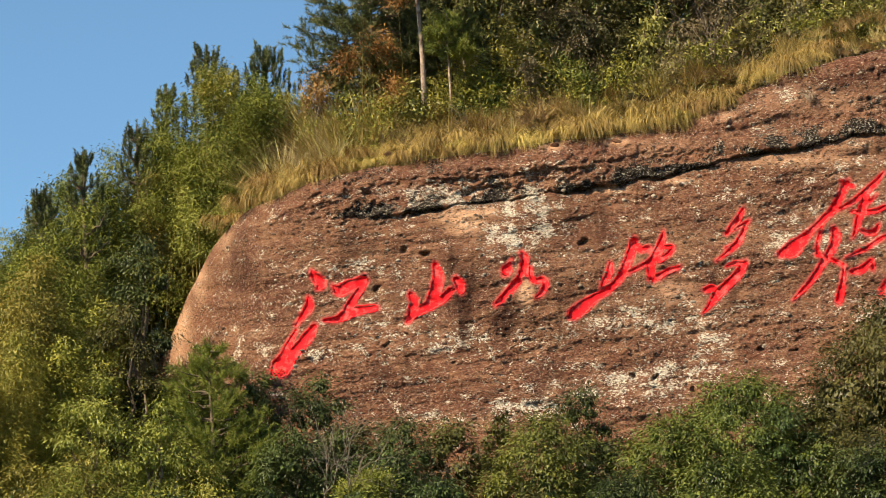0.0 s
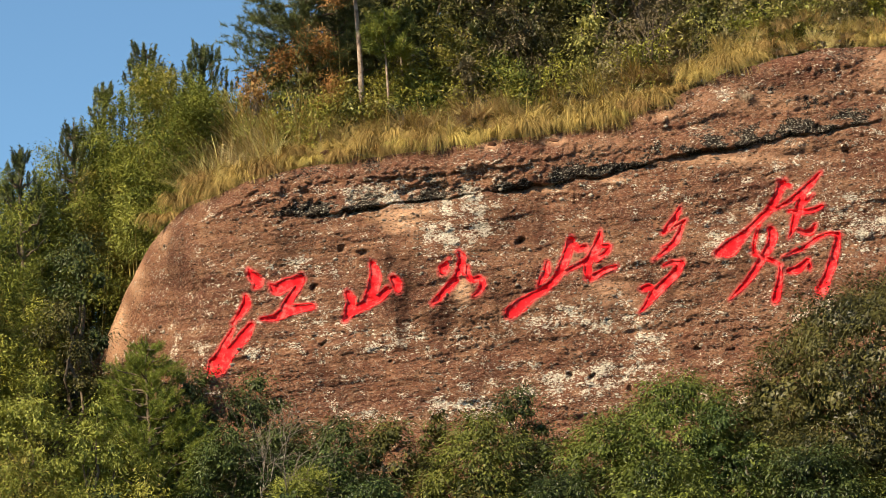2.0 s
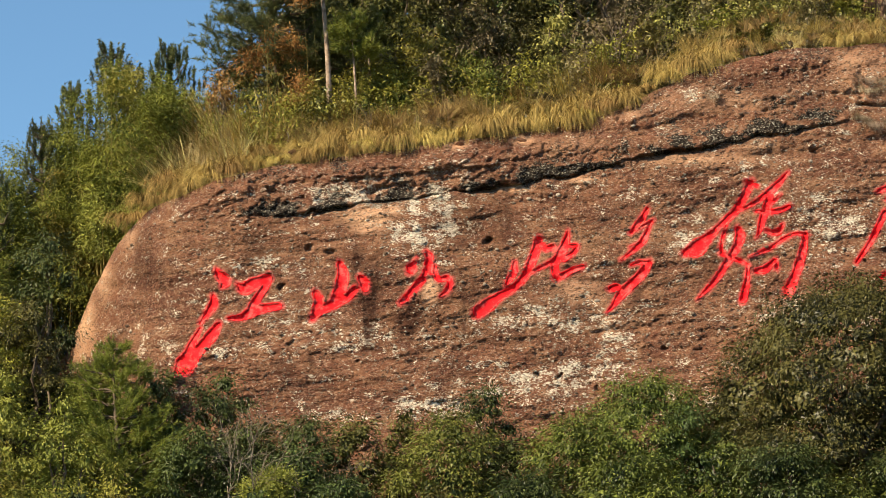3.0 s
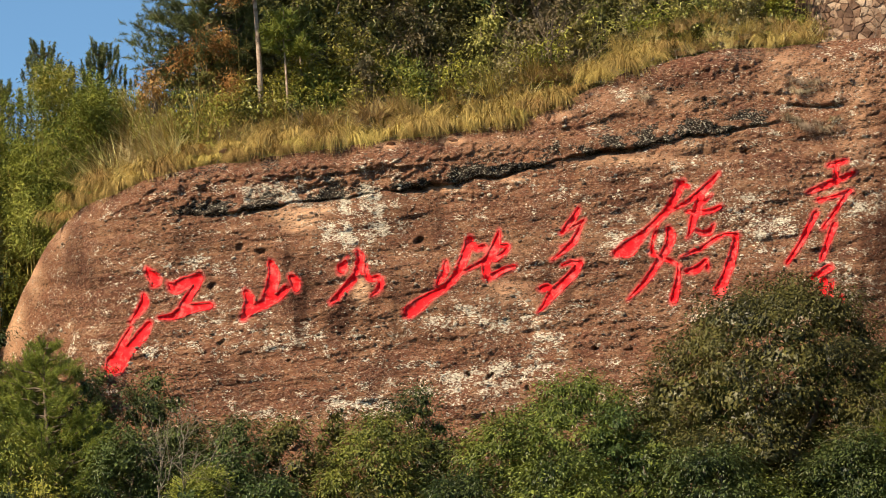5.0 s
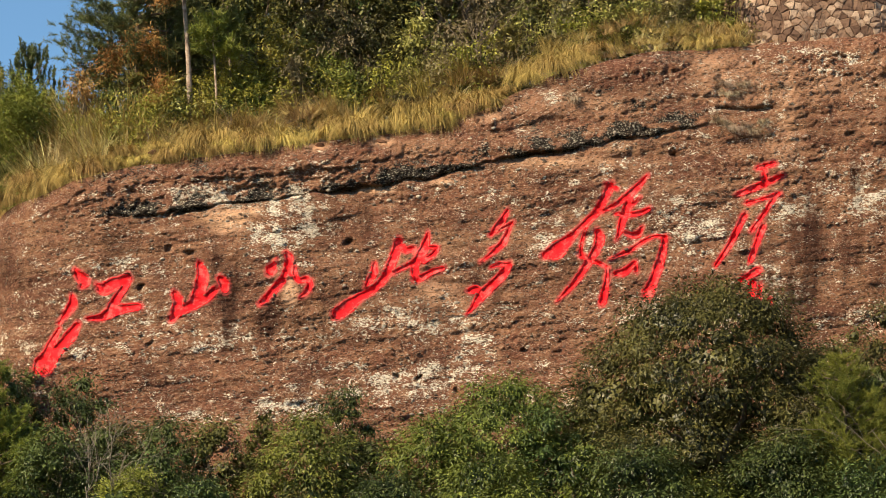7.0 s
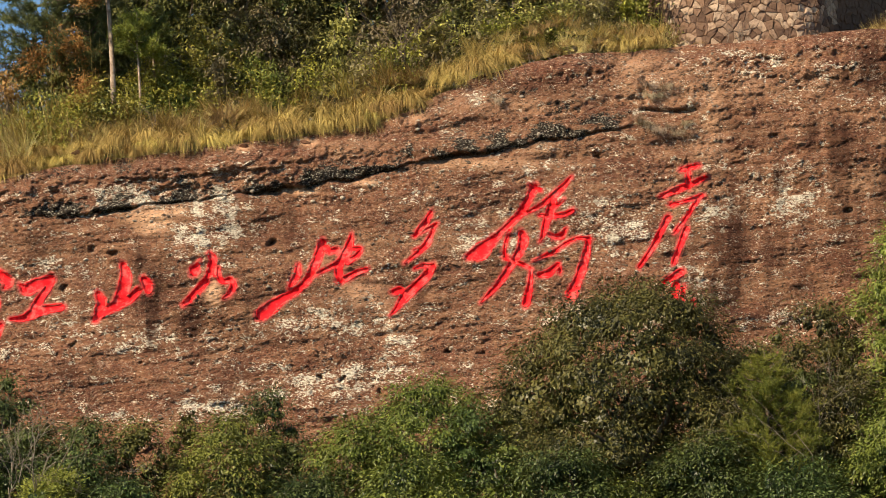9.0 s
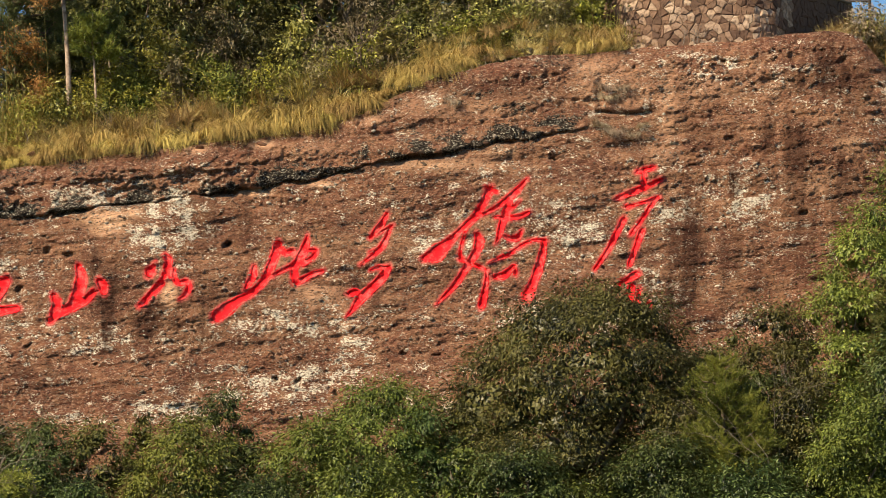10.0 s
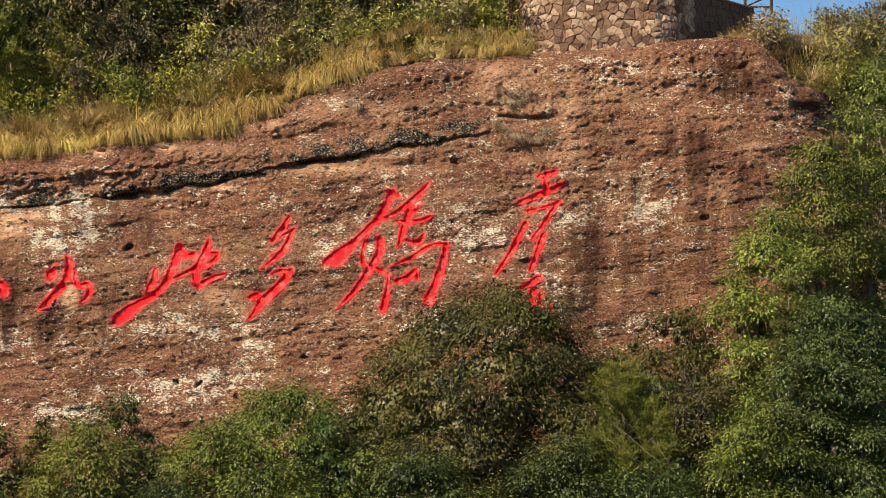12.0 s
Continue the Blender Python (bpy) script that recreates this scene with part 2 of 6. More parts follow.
def rock_y(a, h, fine=True):
    """Depth of the rock's face."""
    top, e = brow(a), h - ledge(a)
    y = 156.6 + 0.24 * (h + 8) + 5.5 * np.clip((-10.5 - a) / 5.5, 0, 1.4) ** 2.2 + 2.6 * np.clip((a - 20.5) / 4.0, 0, 1.4) ** 2
    y = y + 0.55 * ramp(h, top - 0.7, top + 0.12) ** 1.5
    reach = ramp(a, -11.5, -9.0) * (1 - ramp(a, 10.5, 13.5))
    xs, gap = zip(*GAPE)
    crack = np.interp(a, xs, gap) * np.clip(0.85 + 0.5 * vnoise(a * 2.1 + 3.3, 1.5, 31), 0.1, 1.3)
    y = y - reach * (0.04 + 0.20 * crack) * ramp(e, -0.05, 0.04) * (1 - 0.85 * ramp(e, 0.1, 1.3))
    crack = crack * (0.25 + 0.75 * ramp(vnoise(a * 1.1 + 4.0, 2.5, 32), -0.55, -0.05))
    y = y + crack * 0.6 * np.exp(-((e + 0.02) / (0.03 + 0.05 * crack)) ** 2)
    over = reach * (1 - ramp(a, -4.5, -2.5)) * np.exp(-((e - 0.35) / 0.5) ** 2)
    y = y + 0.42 * over * np.clip(fbm(a * 1.1, h * 2.2, 61, 3) + 0.3, 0, 1)
    e2 = h - (ledge(a) + 0.9 + 0.1 * vnoise(a * 0.6, 2.0, 3))
    y = y - 0.10 * reach * ramp(e2, -0.04, 0.05) * (1 - ramp(e2, 0.1, 0.9)) * ramp(vnoise(a * 0.35, 4.0, 12), -0.2, 0.4)
    # a short crevice and the ledge that runs from its foot
    cleft = 5.02 + 0.03 * (a - 11.7) + 0.05 * vnoise(a * 2.2, 3.0, 47)
    run = ramp(a, 11.4, 11.8) * (1 - ramp(a, 13.4, 14.2))
    y = y + run * (0.5 + 0.5 * vnoise(a * 2.7, 6.0, 49)) * (0.26 * np.exp(-((h - cleft) / 0.07) ** 2) - 0.16 * ramp(h, cleft, cleft + 0.08) * (1 - ramp(h, cleft + 0.1, cleft + 0.8)))
    y = y + 0.15 * np.exp(-((a - 11.72 - 0.06 * vnoise(h * 3.0, 1.0, 48)) / 0.13) ** 2) * ramp(h, 4.9, 5.2) * (1 - ramp(h, 6.1, 6.7))
    if fine:
        lean = h - 0.10 * a
        lip = ramp(h, top - 1.5, top - 0.2) * ramp(a, -13, -11) * (1 - 0.75 * ramp(a, 9, 12))
        y = y + lip * (0.15 * fbm(a * 1.3, h * 1.9, 28, 4) - 0.09 * np.abs(vnoise(a * 3.1, h * 3.7, 29))) + 0.045 * fbm(a * 0.9, lean * 5.0, 30, 3)
        y = y + 0.34 * fbm(a * 0.22, h * 0.33, 21, 3) + 0.13 * fbm(a * 0.35, lean * 2.1, 22, 4)
        y = y + 0.06 * fbm(a * 1.7, h * 2.0, 23, 4)
        rough = np.clip(0.5 + 0.8 * vnoise(a * 0.4, lean * 1.1, 24), 0.1, 1.2) + 0.6 * ramp(e, -0.1, 0.1) * reach
        y = y - 0.045 * rough * np.abs(fbm(a * 5.5, h * 6.5, 25, 3)) + 0.03 * rough * vnoise(a * 10, h * 12, 26)
        crumbly = 0.06 + 0.45 * ramp(vnoise(a * 0.33 + 5, lean * 1.0, 33), -0.1, 0.6) + 0.6 * lip + 0.4 * reach * ramp(e, 0.0, 0.1) * (1 - ramp(e, 0.9, 1.4))
        bend = 0.25 * vnoise(a * 3, h * 3, 34)
        y = y + lip * 0.04 * rubble(a * 2.7 + bend, h * 3.8 + bend, 37)
        y = y + crumbly * (0.028 * rubble(a * 3.6 + bend, h * 5.5 + bend, 35) + 0.028 * rubble(a * 6.5 + bend, h * 9.0 - bend, 36))
        # broken bedding steps, strongest on the crumbling eastern part and under the brow
        shelf = vnoise(a * 0.75 + 0.6 * vnoise(a * 2.0, h * 2.0, 38), lean * 3.4, 39) + 0.45 * vnoise(a * 2.6, lean * 7.5, 40)
        loose = 0.35 + 0.65 * ramp(a, 11, 14) * ramp(h, 1.0, 3.0) + 0.5 * lip + 0.3 * ramp(vnoise(a * 0.3, lean * 0.8, 43), 0.0, 0.6)
        y = y - loose * (0.048 * ramp(shelf, 0.18, 0.34) * (1 - 0.8 * ramp(shelf, 0.3, 0.8)))
        knob = rubble(a * 6.5 + bend, h * 7.5 + bend, 45)
        y = y - loose * 0.04 * ramp(knob, 0.62, 0.72) - loose * 0.026 * rubble(a * 9.0 + bend, h * 13.0 - bend, 46)
        pit = vnoise(a * 2.3, h * 3.1, 27)
        y = y + 0.07 * ramp(pit, 0.9, 1.0)
        wa, wh = a + 0.10 * vnoise(a * 5.0, h * 5.0, 51), h + 0.08 * vnoise(a * 6.0, h * 6.0, 52)
        for (pa, ph), r, d in PITS:
            y = y + d * np.exp(-(((wa - pa) / (r * 1.2)) ** 2 + ((wh - ph) / r) ** 2) ** 2)
    return y


PITS = [((-1.44, 0.28), 0.15, 0.45), ((-8.76, -1.32), 0.08, 0.25), ((-8.46, -3.3), 0.07, 0.25), ((4.8, -3.54), 0.08, 0.3), ((5.96, -3.58), 0.08, 0.25), ((0.32, -4.42), 0.09, 0.3), ((1.08, -4.54), 0.09, 0.3), ((-7.04, -0.18), 0.12, 0.2), ((-7.78, 0.02), 0.1, 0.2),
    ((-6.08, -3.98), 0.07, 0.2), ((2.42, -4.98), 0.08, 0.2), ((10.12, 3.42), 0.12, 0.25), ((11.84, -0.48), 0.08, 0.2), ((12.32, -1.28), 0.12, 0.3), ((19.02, 1.5), 0.13, 0.3), ((16.32, 4.1), 0.1, 0.2), ((12.96, 6.66), 0.08, 0.2), ((16.12, 6.82), 0.1, 0.2), ((20.3, 6.9), 0.16, 0.2), ((18.6, 7.05), 0.2, 0.15)]


def brush(points):
    """Sample a brush stroke: a smooth line through (along, up, width), with rounded ends."""
    p = np.array(points, float) * [1, 1, 1.02] + [-0.03, -0.08, 0.006]
    p = np.concatenate([[2 * p[0] - p[1]], p, [2 * p[-1] - p[-2]]])
    out = []
    for i in range(1, len(p) - 2):
        n = max(3, int(np.hypot(*(p[i + 1] - p[i])[:2]) / 0.035))
        for s in np.arange(n) / n:
            q = 0.5 * (2 * p[i] + (p[i + 1] - p[i - 1]) * s + (2 * p[i - 1] - 5 * p[i] + 4 * p[i + 1] - p[i + 2]) * s * s + (3 * p[i] - 3 * p[i + 1] + p[i + 2] - p[i - 1]) * s ** 3)
            out.append(q)
    out.append(p[-2])
    out = np.array(out)
    out[:, 2] = np.maximum(out[:, 2], 0.04)
    caps = []
    for end, inner in ((0, 1), (-1, -2)):
        way = out[end, :2] - out[inner, :2]
        way /= np.hypot(*way) + 1e-9
        r = out[end, 2] / 2
        caps.append([[*(out[end, :2] + way * r * math.sin(g)), 2 * r * math.cos(g)] for g in (0.5, 0.95, 1.3, 1.5)])
    return np.concatenate([caps[0][::-1], out, caps[1]])


def stroke_ground(a, h):
    """The rock under the paint, dressed a little smoother by the mason."""
    return sum(rock_y(a + i, h + j) for i, j in ((0, 0), (0.06, 0), (-0.06, 0), (0, 0.06), (0, -0.06))) / 5


def within(a, h, lines):
    """Which points lie well inside one of these strokes."""
    hit = np.zeros(a.shape, bool)
    for line in lines:
        for q in line[::2]:
            hit |= (a - q[0]) ** 2 + (h - q[1]) ** 2 < (0.40 * q[2]) ** 2
    return hit


def stroke_mesh(line, k, others):
    """The painted groove of one stroke: a rim that lies on the rock and a hollow between."""
    a, h, w = line.T
    w = w * (1 + 0.16 * fbm(np.arange(len(a)) * 0.23, k * 7.7, 41, 3))
    t = np.gradient(line[:, :2], axis=0)
    t /= np.linalg.norm(t, axis=1, keepdims=True) + 1e-9
    rim = np.minimum(0.3, 0.03 / np.maximum(w / 2, 0.02))
    across = np.stack([-np.ones_like(w), -(1 - rim), -(1 - 1.6 * rim), 0 * w, 1 - 1.6 * rim, 1 - rim, np.ones_like(w)], 1)
    deep = np.minimum(0.05, 0.25 * w)[:, None] * np.array([0, 0.25, 1.0, 1.0, 1.0, 0.25, 0])[None]
    aa = a[:, None] - t[:, 1:2] * across * w[:, None] / 2
    hh = h[:, None] + t[:, 0:1] * across * w[:, None] / 2
    lift = np.array([0.0, 0.02, 0.0, 0.0, 0.0, 0.02, 0.0])[None]
    y = stroke_ground(aa, hh) + deep - lift + 0.012 * fbm(aa * 5, hh * 5, 44, 3) - 0.002 * (k % 9)
    y = y + np.where(within(aa, hh, others), 0.08 - deep + lift, 0.0)
    n, c = aa.shape
    i, j = np.meshgrid(np.arange(n - 1), np.arange(c - 1), indexing="ij")
    f = np.stack([i * c + j, i * c + j + 1, (i + 1) * c + j + 1, (i + 1) * c + j], -1).reshape(-1, 4)
    return spot(aa, hh, y).reshape(-1, 3), f[:, ::-1]


# brush strokes of the six large characters, written from west to east
RIVER = [
    [(-11.06, -0.64, 0.14), (-10.92, -0.84, 0.36), (-10.74, -1.06, 0.4), (-10.8, -1.18, 0.24)],
    [(-11.18, -1.6, 0.18), (-11.16, -1.84, 0.34), (-11.36, -2.16, 0.26), (-11.62, -2.52, 0.12)],
    [(-11.64, -2.72, 0.1), (-11.86, -3.14, 0.24), (-12.06, -3.62, 0.4), (-12.24, -3.98, 0.6)],
    [(-11.02, -2.62, 0.26), (-11.2, -2.92, 0.4), (-11.52, -3.3, 0.4), (-11.84, -3.66, 0.48), (-12.12, -4.02, 0.68), (-12.24, -4.12, 0.6)],
    [(-10.32, -1.14, 0.1), (-10.08, -1.3, 0.44), (-9.68, -1.12, 0.44), (-9.28, -0.98, 0.36)],
    [(-9.24, -0.96, 0.32), (-9.32, -1.22, 0.28), (-9.56, -1.58, 0.3), (-9.76, -1.94, 0.36)],
    [(-10.6, -2.36, 0.14), (-10.18, -2.32, 0.26), (-9.68, -2.08, 0.4), (-9.2, -1.98, 0.3), (-8.88, -1.94, 0.28)],
]
MOUNTAIN = [
    [(-7.54, -1.5, 0.26), (-7.42, -1.78, 0.38), (-7.52, -2.12, 0.36), (-7.64, -2.36, 0.24)],
    [(-7.58, -2.26, 0.26), (-7.18, -2, 0.34), (-6.78, -1.78, 0.4), (-6.36, -1.58, 0.28), (-6.04, -1.3, 0.12)],
    [(-6.68, -0.46, 0.24), (-6.58, -0.82, 0.4), (-6.66, -1.28, 0.46), (-6.78, -1.66, 0.48)],
    [(-5.94, -0.96, 0.26), (-5.82, -1.12, 0.4), (-5.78, -1.3, 0.28)],
    [(-6.36, -1.46, 0.2), (-6.18, -1.3, 0.18)],
]
AS = [
    [(-3.96, -0.22, 0.06), (-4.04, -0.4, 0.16), (-4.14, -0.6, 0.4)],
    [(-3.6, -0.06, 0.2), (-3.5, -0.24, 0.3), (-3.56, -0.54, 0.28), (-3.44, -0.78, 0.16)],
    [(-3.56, -0.58, 0.32), (-3.72, -0.88, 0.2), (-4.04, -1.24, 0.18), (-4.4, -1.66, 0.18)],
    [(-3.72, -1.02, 0.18), (-3.98, -1.34, 0.18), (-4.28, -1.62, 0.2), (-4.5, -1.78, 0.22)],
    [(-3.32, -0.54, 0.14), (-3.3, -0.8, 0.18), (-3.16, -1, 0.2), (-2.88, -0.96, 0.22), (-2.78, -1.16, 0.24), (-2.94, -1.44, 0.18), (-3.12, -1.58, 0.1)],
]
THIS = [
    [(-0.5, -0.44, 0.18), (-0.52, -0.72, 0.26), (-0.7, -1.04, 0.22), (-0.84, -1.24, 0.08)],
    [(0.34, 0.34, 0.32), (0.2, -0.14, 0.32), (0, -0.62, 0.32), (-0.18, -0.96, 0.28), (-0.58, -1.34, 0.28), (-1.04, -1.62, 0.32), (-1.42, -1.9, 0.48), (-1.72, -2.12, 0.52)],
    [(0.4, 0.26, 0.26), (0.62, 0.08, 0.22), (0.86, 0.14, 0.22), (0.92, 0.02, 0.14)],
    [(0.12, -0.74, 0.14), (0.56, -0.52, 0.18), (1, -0.3, 0.24)],
    [(1.38, 0.64, 0.14), (1.32, 0.32, 0.26), (1.16, -0.06, 0.36), (0.94, -0.42, 0.3), (0.94, -0.72, 0.3), (1, -0.92, 0.26)],
    [(1.42, 0.18, 0.12), (1.7, 0.16, 0.18), (1.56, -0.08, 0.2), (1.26, -0.28, 0.26)],
    [(1, -0.94, 0.26), (1.24, -0.86, 0.24), (1.56, -0.68, 0.2), (1.92, -0.56, 0.16)],
]
MANY = [
    [(4.18, 1.46, 0.14), (4.02, 1.12, 0.24), (3.78, 0.82, 0.24), (3.64, 0.66, 0.18)],
    [(3.68, 0.68, 0.12), (3.94, 0.8, 0.12), (4.36, 1.04, 0.16)],
    [(4.32, 1, 0.14), (4.2, 0.7, 0.16), (4.04, 0.34, 0.24), (3.72, 0.02, 0.18), (3.28, -0.32, 0.08)],
    [(3.6, 0.12, 0.08), (4, 0.26, 0.16)],
    [(3.62, -0.52, 0.08), (3.88, -0.42, 0.16), (4.18, -0.44, 0.22)],
    [(4.22, -0.48, 0.28), (4.02, -0.8, 0.34), (3.64, -1.18, 0.34), (3.26, -1.56, 0.32), (3, -1.92, 0.18), (2.78, -2.16, 0.08)],
    [(2.94, -1.34, 0.26), (3.12, -1.32, 0.3), (3.3, -1.5, 0.2)],
]
LOVELY = [
    [(5.6, -0.06, 0.32), (5.92, 0.06, 0.6), (6.24, 0.34, 0.44), (6.62, 0.72, 0.24), (7.02, 1.1, 0.24), (7.32, 1.4, 0.26), (7.6, 1.82, 0.28), (7.76, 2.18, 0.28), (7.84, 2.34, 0.32)],
    [(7.42, 1.4, 0.14), (7.92, 1.64, 0.16), (8.42, 1.98, 0.24), (8.8, 2.32, 0.24), (9.16, 2.74, 0.1)],
    [(7.76, 2.4, 0.2), (8.06, 2.28, 0.14)],
    [(7.02, 0.96, 0.1), (6.88, 0.52, 0.12), (6.8, 0.06, 0.12), (6.96, -0.18, 0.18)],
    [(7.42, 0.7, 0.28), (7.48, 0.5, 0.34), (7.36, 0.12, 0.3), (7.16, -0.2, 0.28), (6.92, -0.58, 0.26), (6.62, -1.02, 0.24), (6.28, -1.4, 0.18), (5.98, -1.7, 0.08)],
    [(6.82, -0.12, 0.16), (7.22, -0.28, 0.18), (7.58, -0.42, 0.14), (7.76, -0.54, 0.12)],
    [(7.74, -0.54, 0.12), (7.72, -0.98, 0.18), (7.66, -1.38, 0.26), (7.58, -1.72, 0.3)],
]
LOVELY += [
    [(8.54, 1.92, 0.24), (8.44, 1.58, 0.32), (8.28, 1.14, 0.28), (8.18, 0.74, 0.2), (8.06, 0.46, 0.08)],
    [(8.06, 1.38, 0.12), (8.52, 1.36, 0.2), (8.92, 1.42, 0.18), (9.2, 1.54, 0.16)],
    [(8.9, 1.96, 0.08), (8.72, 1.78, 0.14), (8.56, 1.66, 0.18)],
    [(8.36, 0.74, 0.12), (8.56, 0.62, 0.22), (8.82, 0.66, 0.24), (8.96, 0.88, 0.14)],
    [(7.82, -0.24, 0.06), (8.32, -0.02, 0.16), (8.64, 0.14, 0.16), (9.04, 0.42, 0.14), (9.44, 0.58, 0.12), (9.8, 0.54, 0.18)],
    [(9.78, 0.54, 0.2), (9.72, 0.1, 0.26), (9.56, -0.48, 0.32), (9.38, -0.98, 0.34), (9.2, -1.38, 0.44)],
    [(8.06, -0.72, 0.2), (8.34, -0.68, 0.28), (8.6, -0.46, 0.22), (8.72, -0.36, 0.18), (8.76, -0.6, 0.16)],
]
# the small column beside them becomes plain bars
BARS = [
    [(13.1, 3.02, 0.18), (13.62, 3.16, 0.2)], [(13.3, 2.96, 0.18), (13.32, 2.46, 0.24)], [(12.38, 2.08, 0.18), (13.12, 2.38, 0.26), (13.92, 2.74, 0.16)],
    [(12.74, 1.78, 0.2), (13.08, 1.86, 0.1), (13.78, 2.08, 0.2)], [(13.72, 2.06, 0.16), (13.2, 1.26, 0.16), (12.88, 0.82, 0.16)], [(13.24, 0.9, 0.24), (12.82, -0.26, 0.2)],
    [(12.58, 1.3, 0.24), (12.08, 0.3, 0.2), (11.6, -0.42, 0.14)], [(13.04, -0.64, 0.3), (12.48, -0.96, 0.18)], [(12.88, -1.1, 0.28), (12.8, -1.58, 0.28)], [(13.16, -1.14, 0.14), (13.08, -1.7, 0.2)], [(13.5, -1.72, 0.24), (13.52, -1.84, 0.24)],
]
WRITING = [
    ("river", RIVER), ("mountain", MOUNTAIN), ("as", AS), ("this", THIS), ("many", MANY), ("lovely", LOVELY), ("bars", BARS),
]
GLYPH = {"river": "江", "mountain": "山", "as": "如", "this": "此", "many": "多", "lovely": "娇"}
LINES = {key: [brush(s) for s in strokes] for key, strokes in WRITING}


def groove(a, h):
    """Which points lie inside a stroke's cut, and how much paint has run on to the stone beside it."""
    hit, stain = np.zeros(a.shape), np.zeros(a.shape)
    for lines in LINES.values():
        for line in lines:
            w = line[:, 2].max()
            box = (a > line[:, 0].min() - w) & (a < line[:, 0].max() + w) & (h > line[:, 1].min() - w) & (h < line[:, 1].max() + w)
            if box.any():
                d = np.hypot(a[box][:, None] - line[None, :, 0], h[box][:, None] - line[None, :, 1]) - line[None, :, 2] * 0.43
                near = d.min(1)
                hit[box] = np.maximum(hit[box], (near < -0.035) * 1.0)
                stain[box] = np.maximum(stain[box], np.exp(-np.maximum(near, 0) / 0.10))
    return hit, stain


# the face: columns along the cliff, rows from the foot to the brow and back over the top
COLS = np.arange(-17.0, 25.4, 0.058)
RISE = np.concatenate([np.linspace(0, 0.22, 16, endpoint=False), np.linspace(0.22, 1.0, 300)])
ga = np.broadcast_to(COLS[:, None], (len(COLS), len(RISE))).copy()
gh = FOOT + (brow(COLS)[:, None] - FOOT) * RISE[None]
cut, stain = groove(ga, gh)
gy = rock_y(ga, gh) + 0.15 * cut
rock_v = spot(ga, gh, gy)
back = rock_v[:, -1:, :] + np.array([[[0, 0.25, 0.05], [0, 0.7, 0.1], [0, 1.6, 0.12], [0, 3.0, 0.05], [0, 5.0, -1.2]]])
rock_v = np.concatenate([rock_v, back], 1)
nc, nr = rock_v.shape[:2]
ci, ri = np.meshgrid(np.arange(nc - 1), np.arange(nr - 1), indexing="ij")
rock_f = np.stack([ci * nr + ri, (ci + 1) * nr + ri, (ci + 1) * nr + ri + 1, ci * nr + ri + 1], -1).reshape(-1, 4)

# weathering: pale lichen, dark wet streaks and moss, bare orange scars; one painted shade patch
lean = gh - 0.06 * ga
e = gh - ledge(ga)
lichen = blob(ga, gh, [((-3.68, 0.82), 1.7, 1.2, 0.75), ((-6.88, 1.92), 1.8, 0.45, 0.75), ((-9.68, -0.58), 2.6, 0.45, 0.6), ((-10.48, -3.58), 2.5, 0.4, 0.65), ((-5.28, -3.18), 3.5, 0.45, 0.7), ((-3.28, -5.48), 2.4, 0.55, 0.95), ((-6.08, -5.88), 1.6, 0.35, 0.8),
    ((-0.48, -4.78), 2.2, 0.6, 1.0), ((1.52, -4.38), 2.0, 0.6, 0.9), ((3.12, -3.18), 0.9, 0.6, 0.8), ((0.72, -2.58), 3.5, 0.5, 0.7), ((6.32, 0.42), 2.6, 1.0, 0.55), ((10.92, 0.82), 2.2, 1.2, 0.8), ((9.32, -2.38), 3.0, 0.6, 0.65), ((14.32, 1.42), 1.2, 0.7, 1.0), ((16.6, 2.1), 1.7, 0.8, 1.15),
    ((13.32, -1.98), 0.9, 0.7, 0.8), ((16.32, -2.38), 2.4, 0.35, 0.8), ((15.9, 6.8), 1.3, 0.4, 0.8), ((18.32, 6.52), 1.5, 0.3, 0.7), ((7.92, 2.82), 3.0, 0.5, 0.4), ((-4.88, 2.22), 3.0, 0.35, 0.5), ((5.32, -5.18), 1.5, 0.5, 0.7)])
column = blob(ga, gh, [((-2.96, 1.32), 0.75, 1.9, 1.35), ((-3.9, 0.72), 0.8, 1.4, 1.05), ((-4.6, 0.6), 0.5, 0.9, 0.8), ((13.56, -1.18), 0.5, 1.0, 0.8), ((13.32, 5.42), 0.35, 2.0, 0.5)]) * (0.62 + 0.8 * fbm(ga * 2.4, gh * 0.7, 78, 3) + 0.7 * fbm(ga * 3.5, gh * 4.0, 80, 3))
lichen = lichen * (0.75 + 0.6 * fbm(ga * 0.7, lean * 1.6, 71, 4)) + 0.22 * ramp(fbm(ga * 0.35, lean * 0.9, 72, 4), -0.1, 0.6)
lichen = np.maximum(lichen, column)
upper = ramp(ga, -12, -8) * (1 - ramp(ga, 9, 13))
moss = upper * np.maximum(np.exp(-((e - 0.28) / 0.42) ** 2), 1.5 * np.exp(-((e - 0.14) / 0.16) ** 2)) * ramp(fbm(ga * 1.5, lean * 2.6, 73, 4), -0.35, 0.3)
moss = np.maximum(moss, 0.45 * upper * ramp(e, 0.0, 0.2) * ramp(fbm(ga * 0.9, gh * 1.6, 74, 4), 0.05, 0.45))
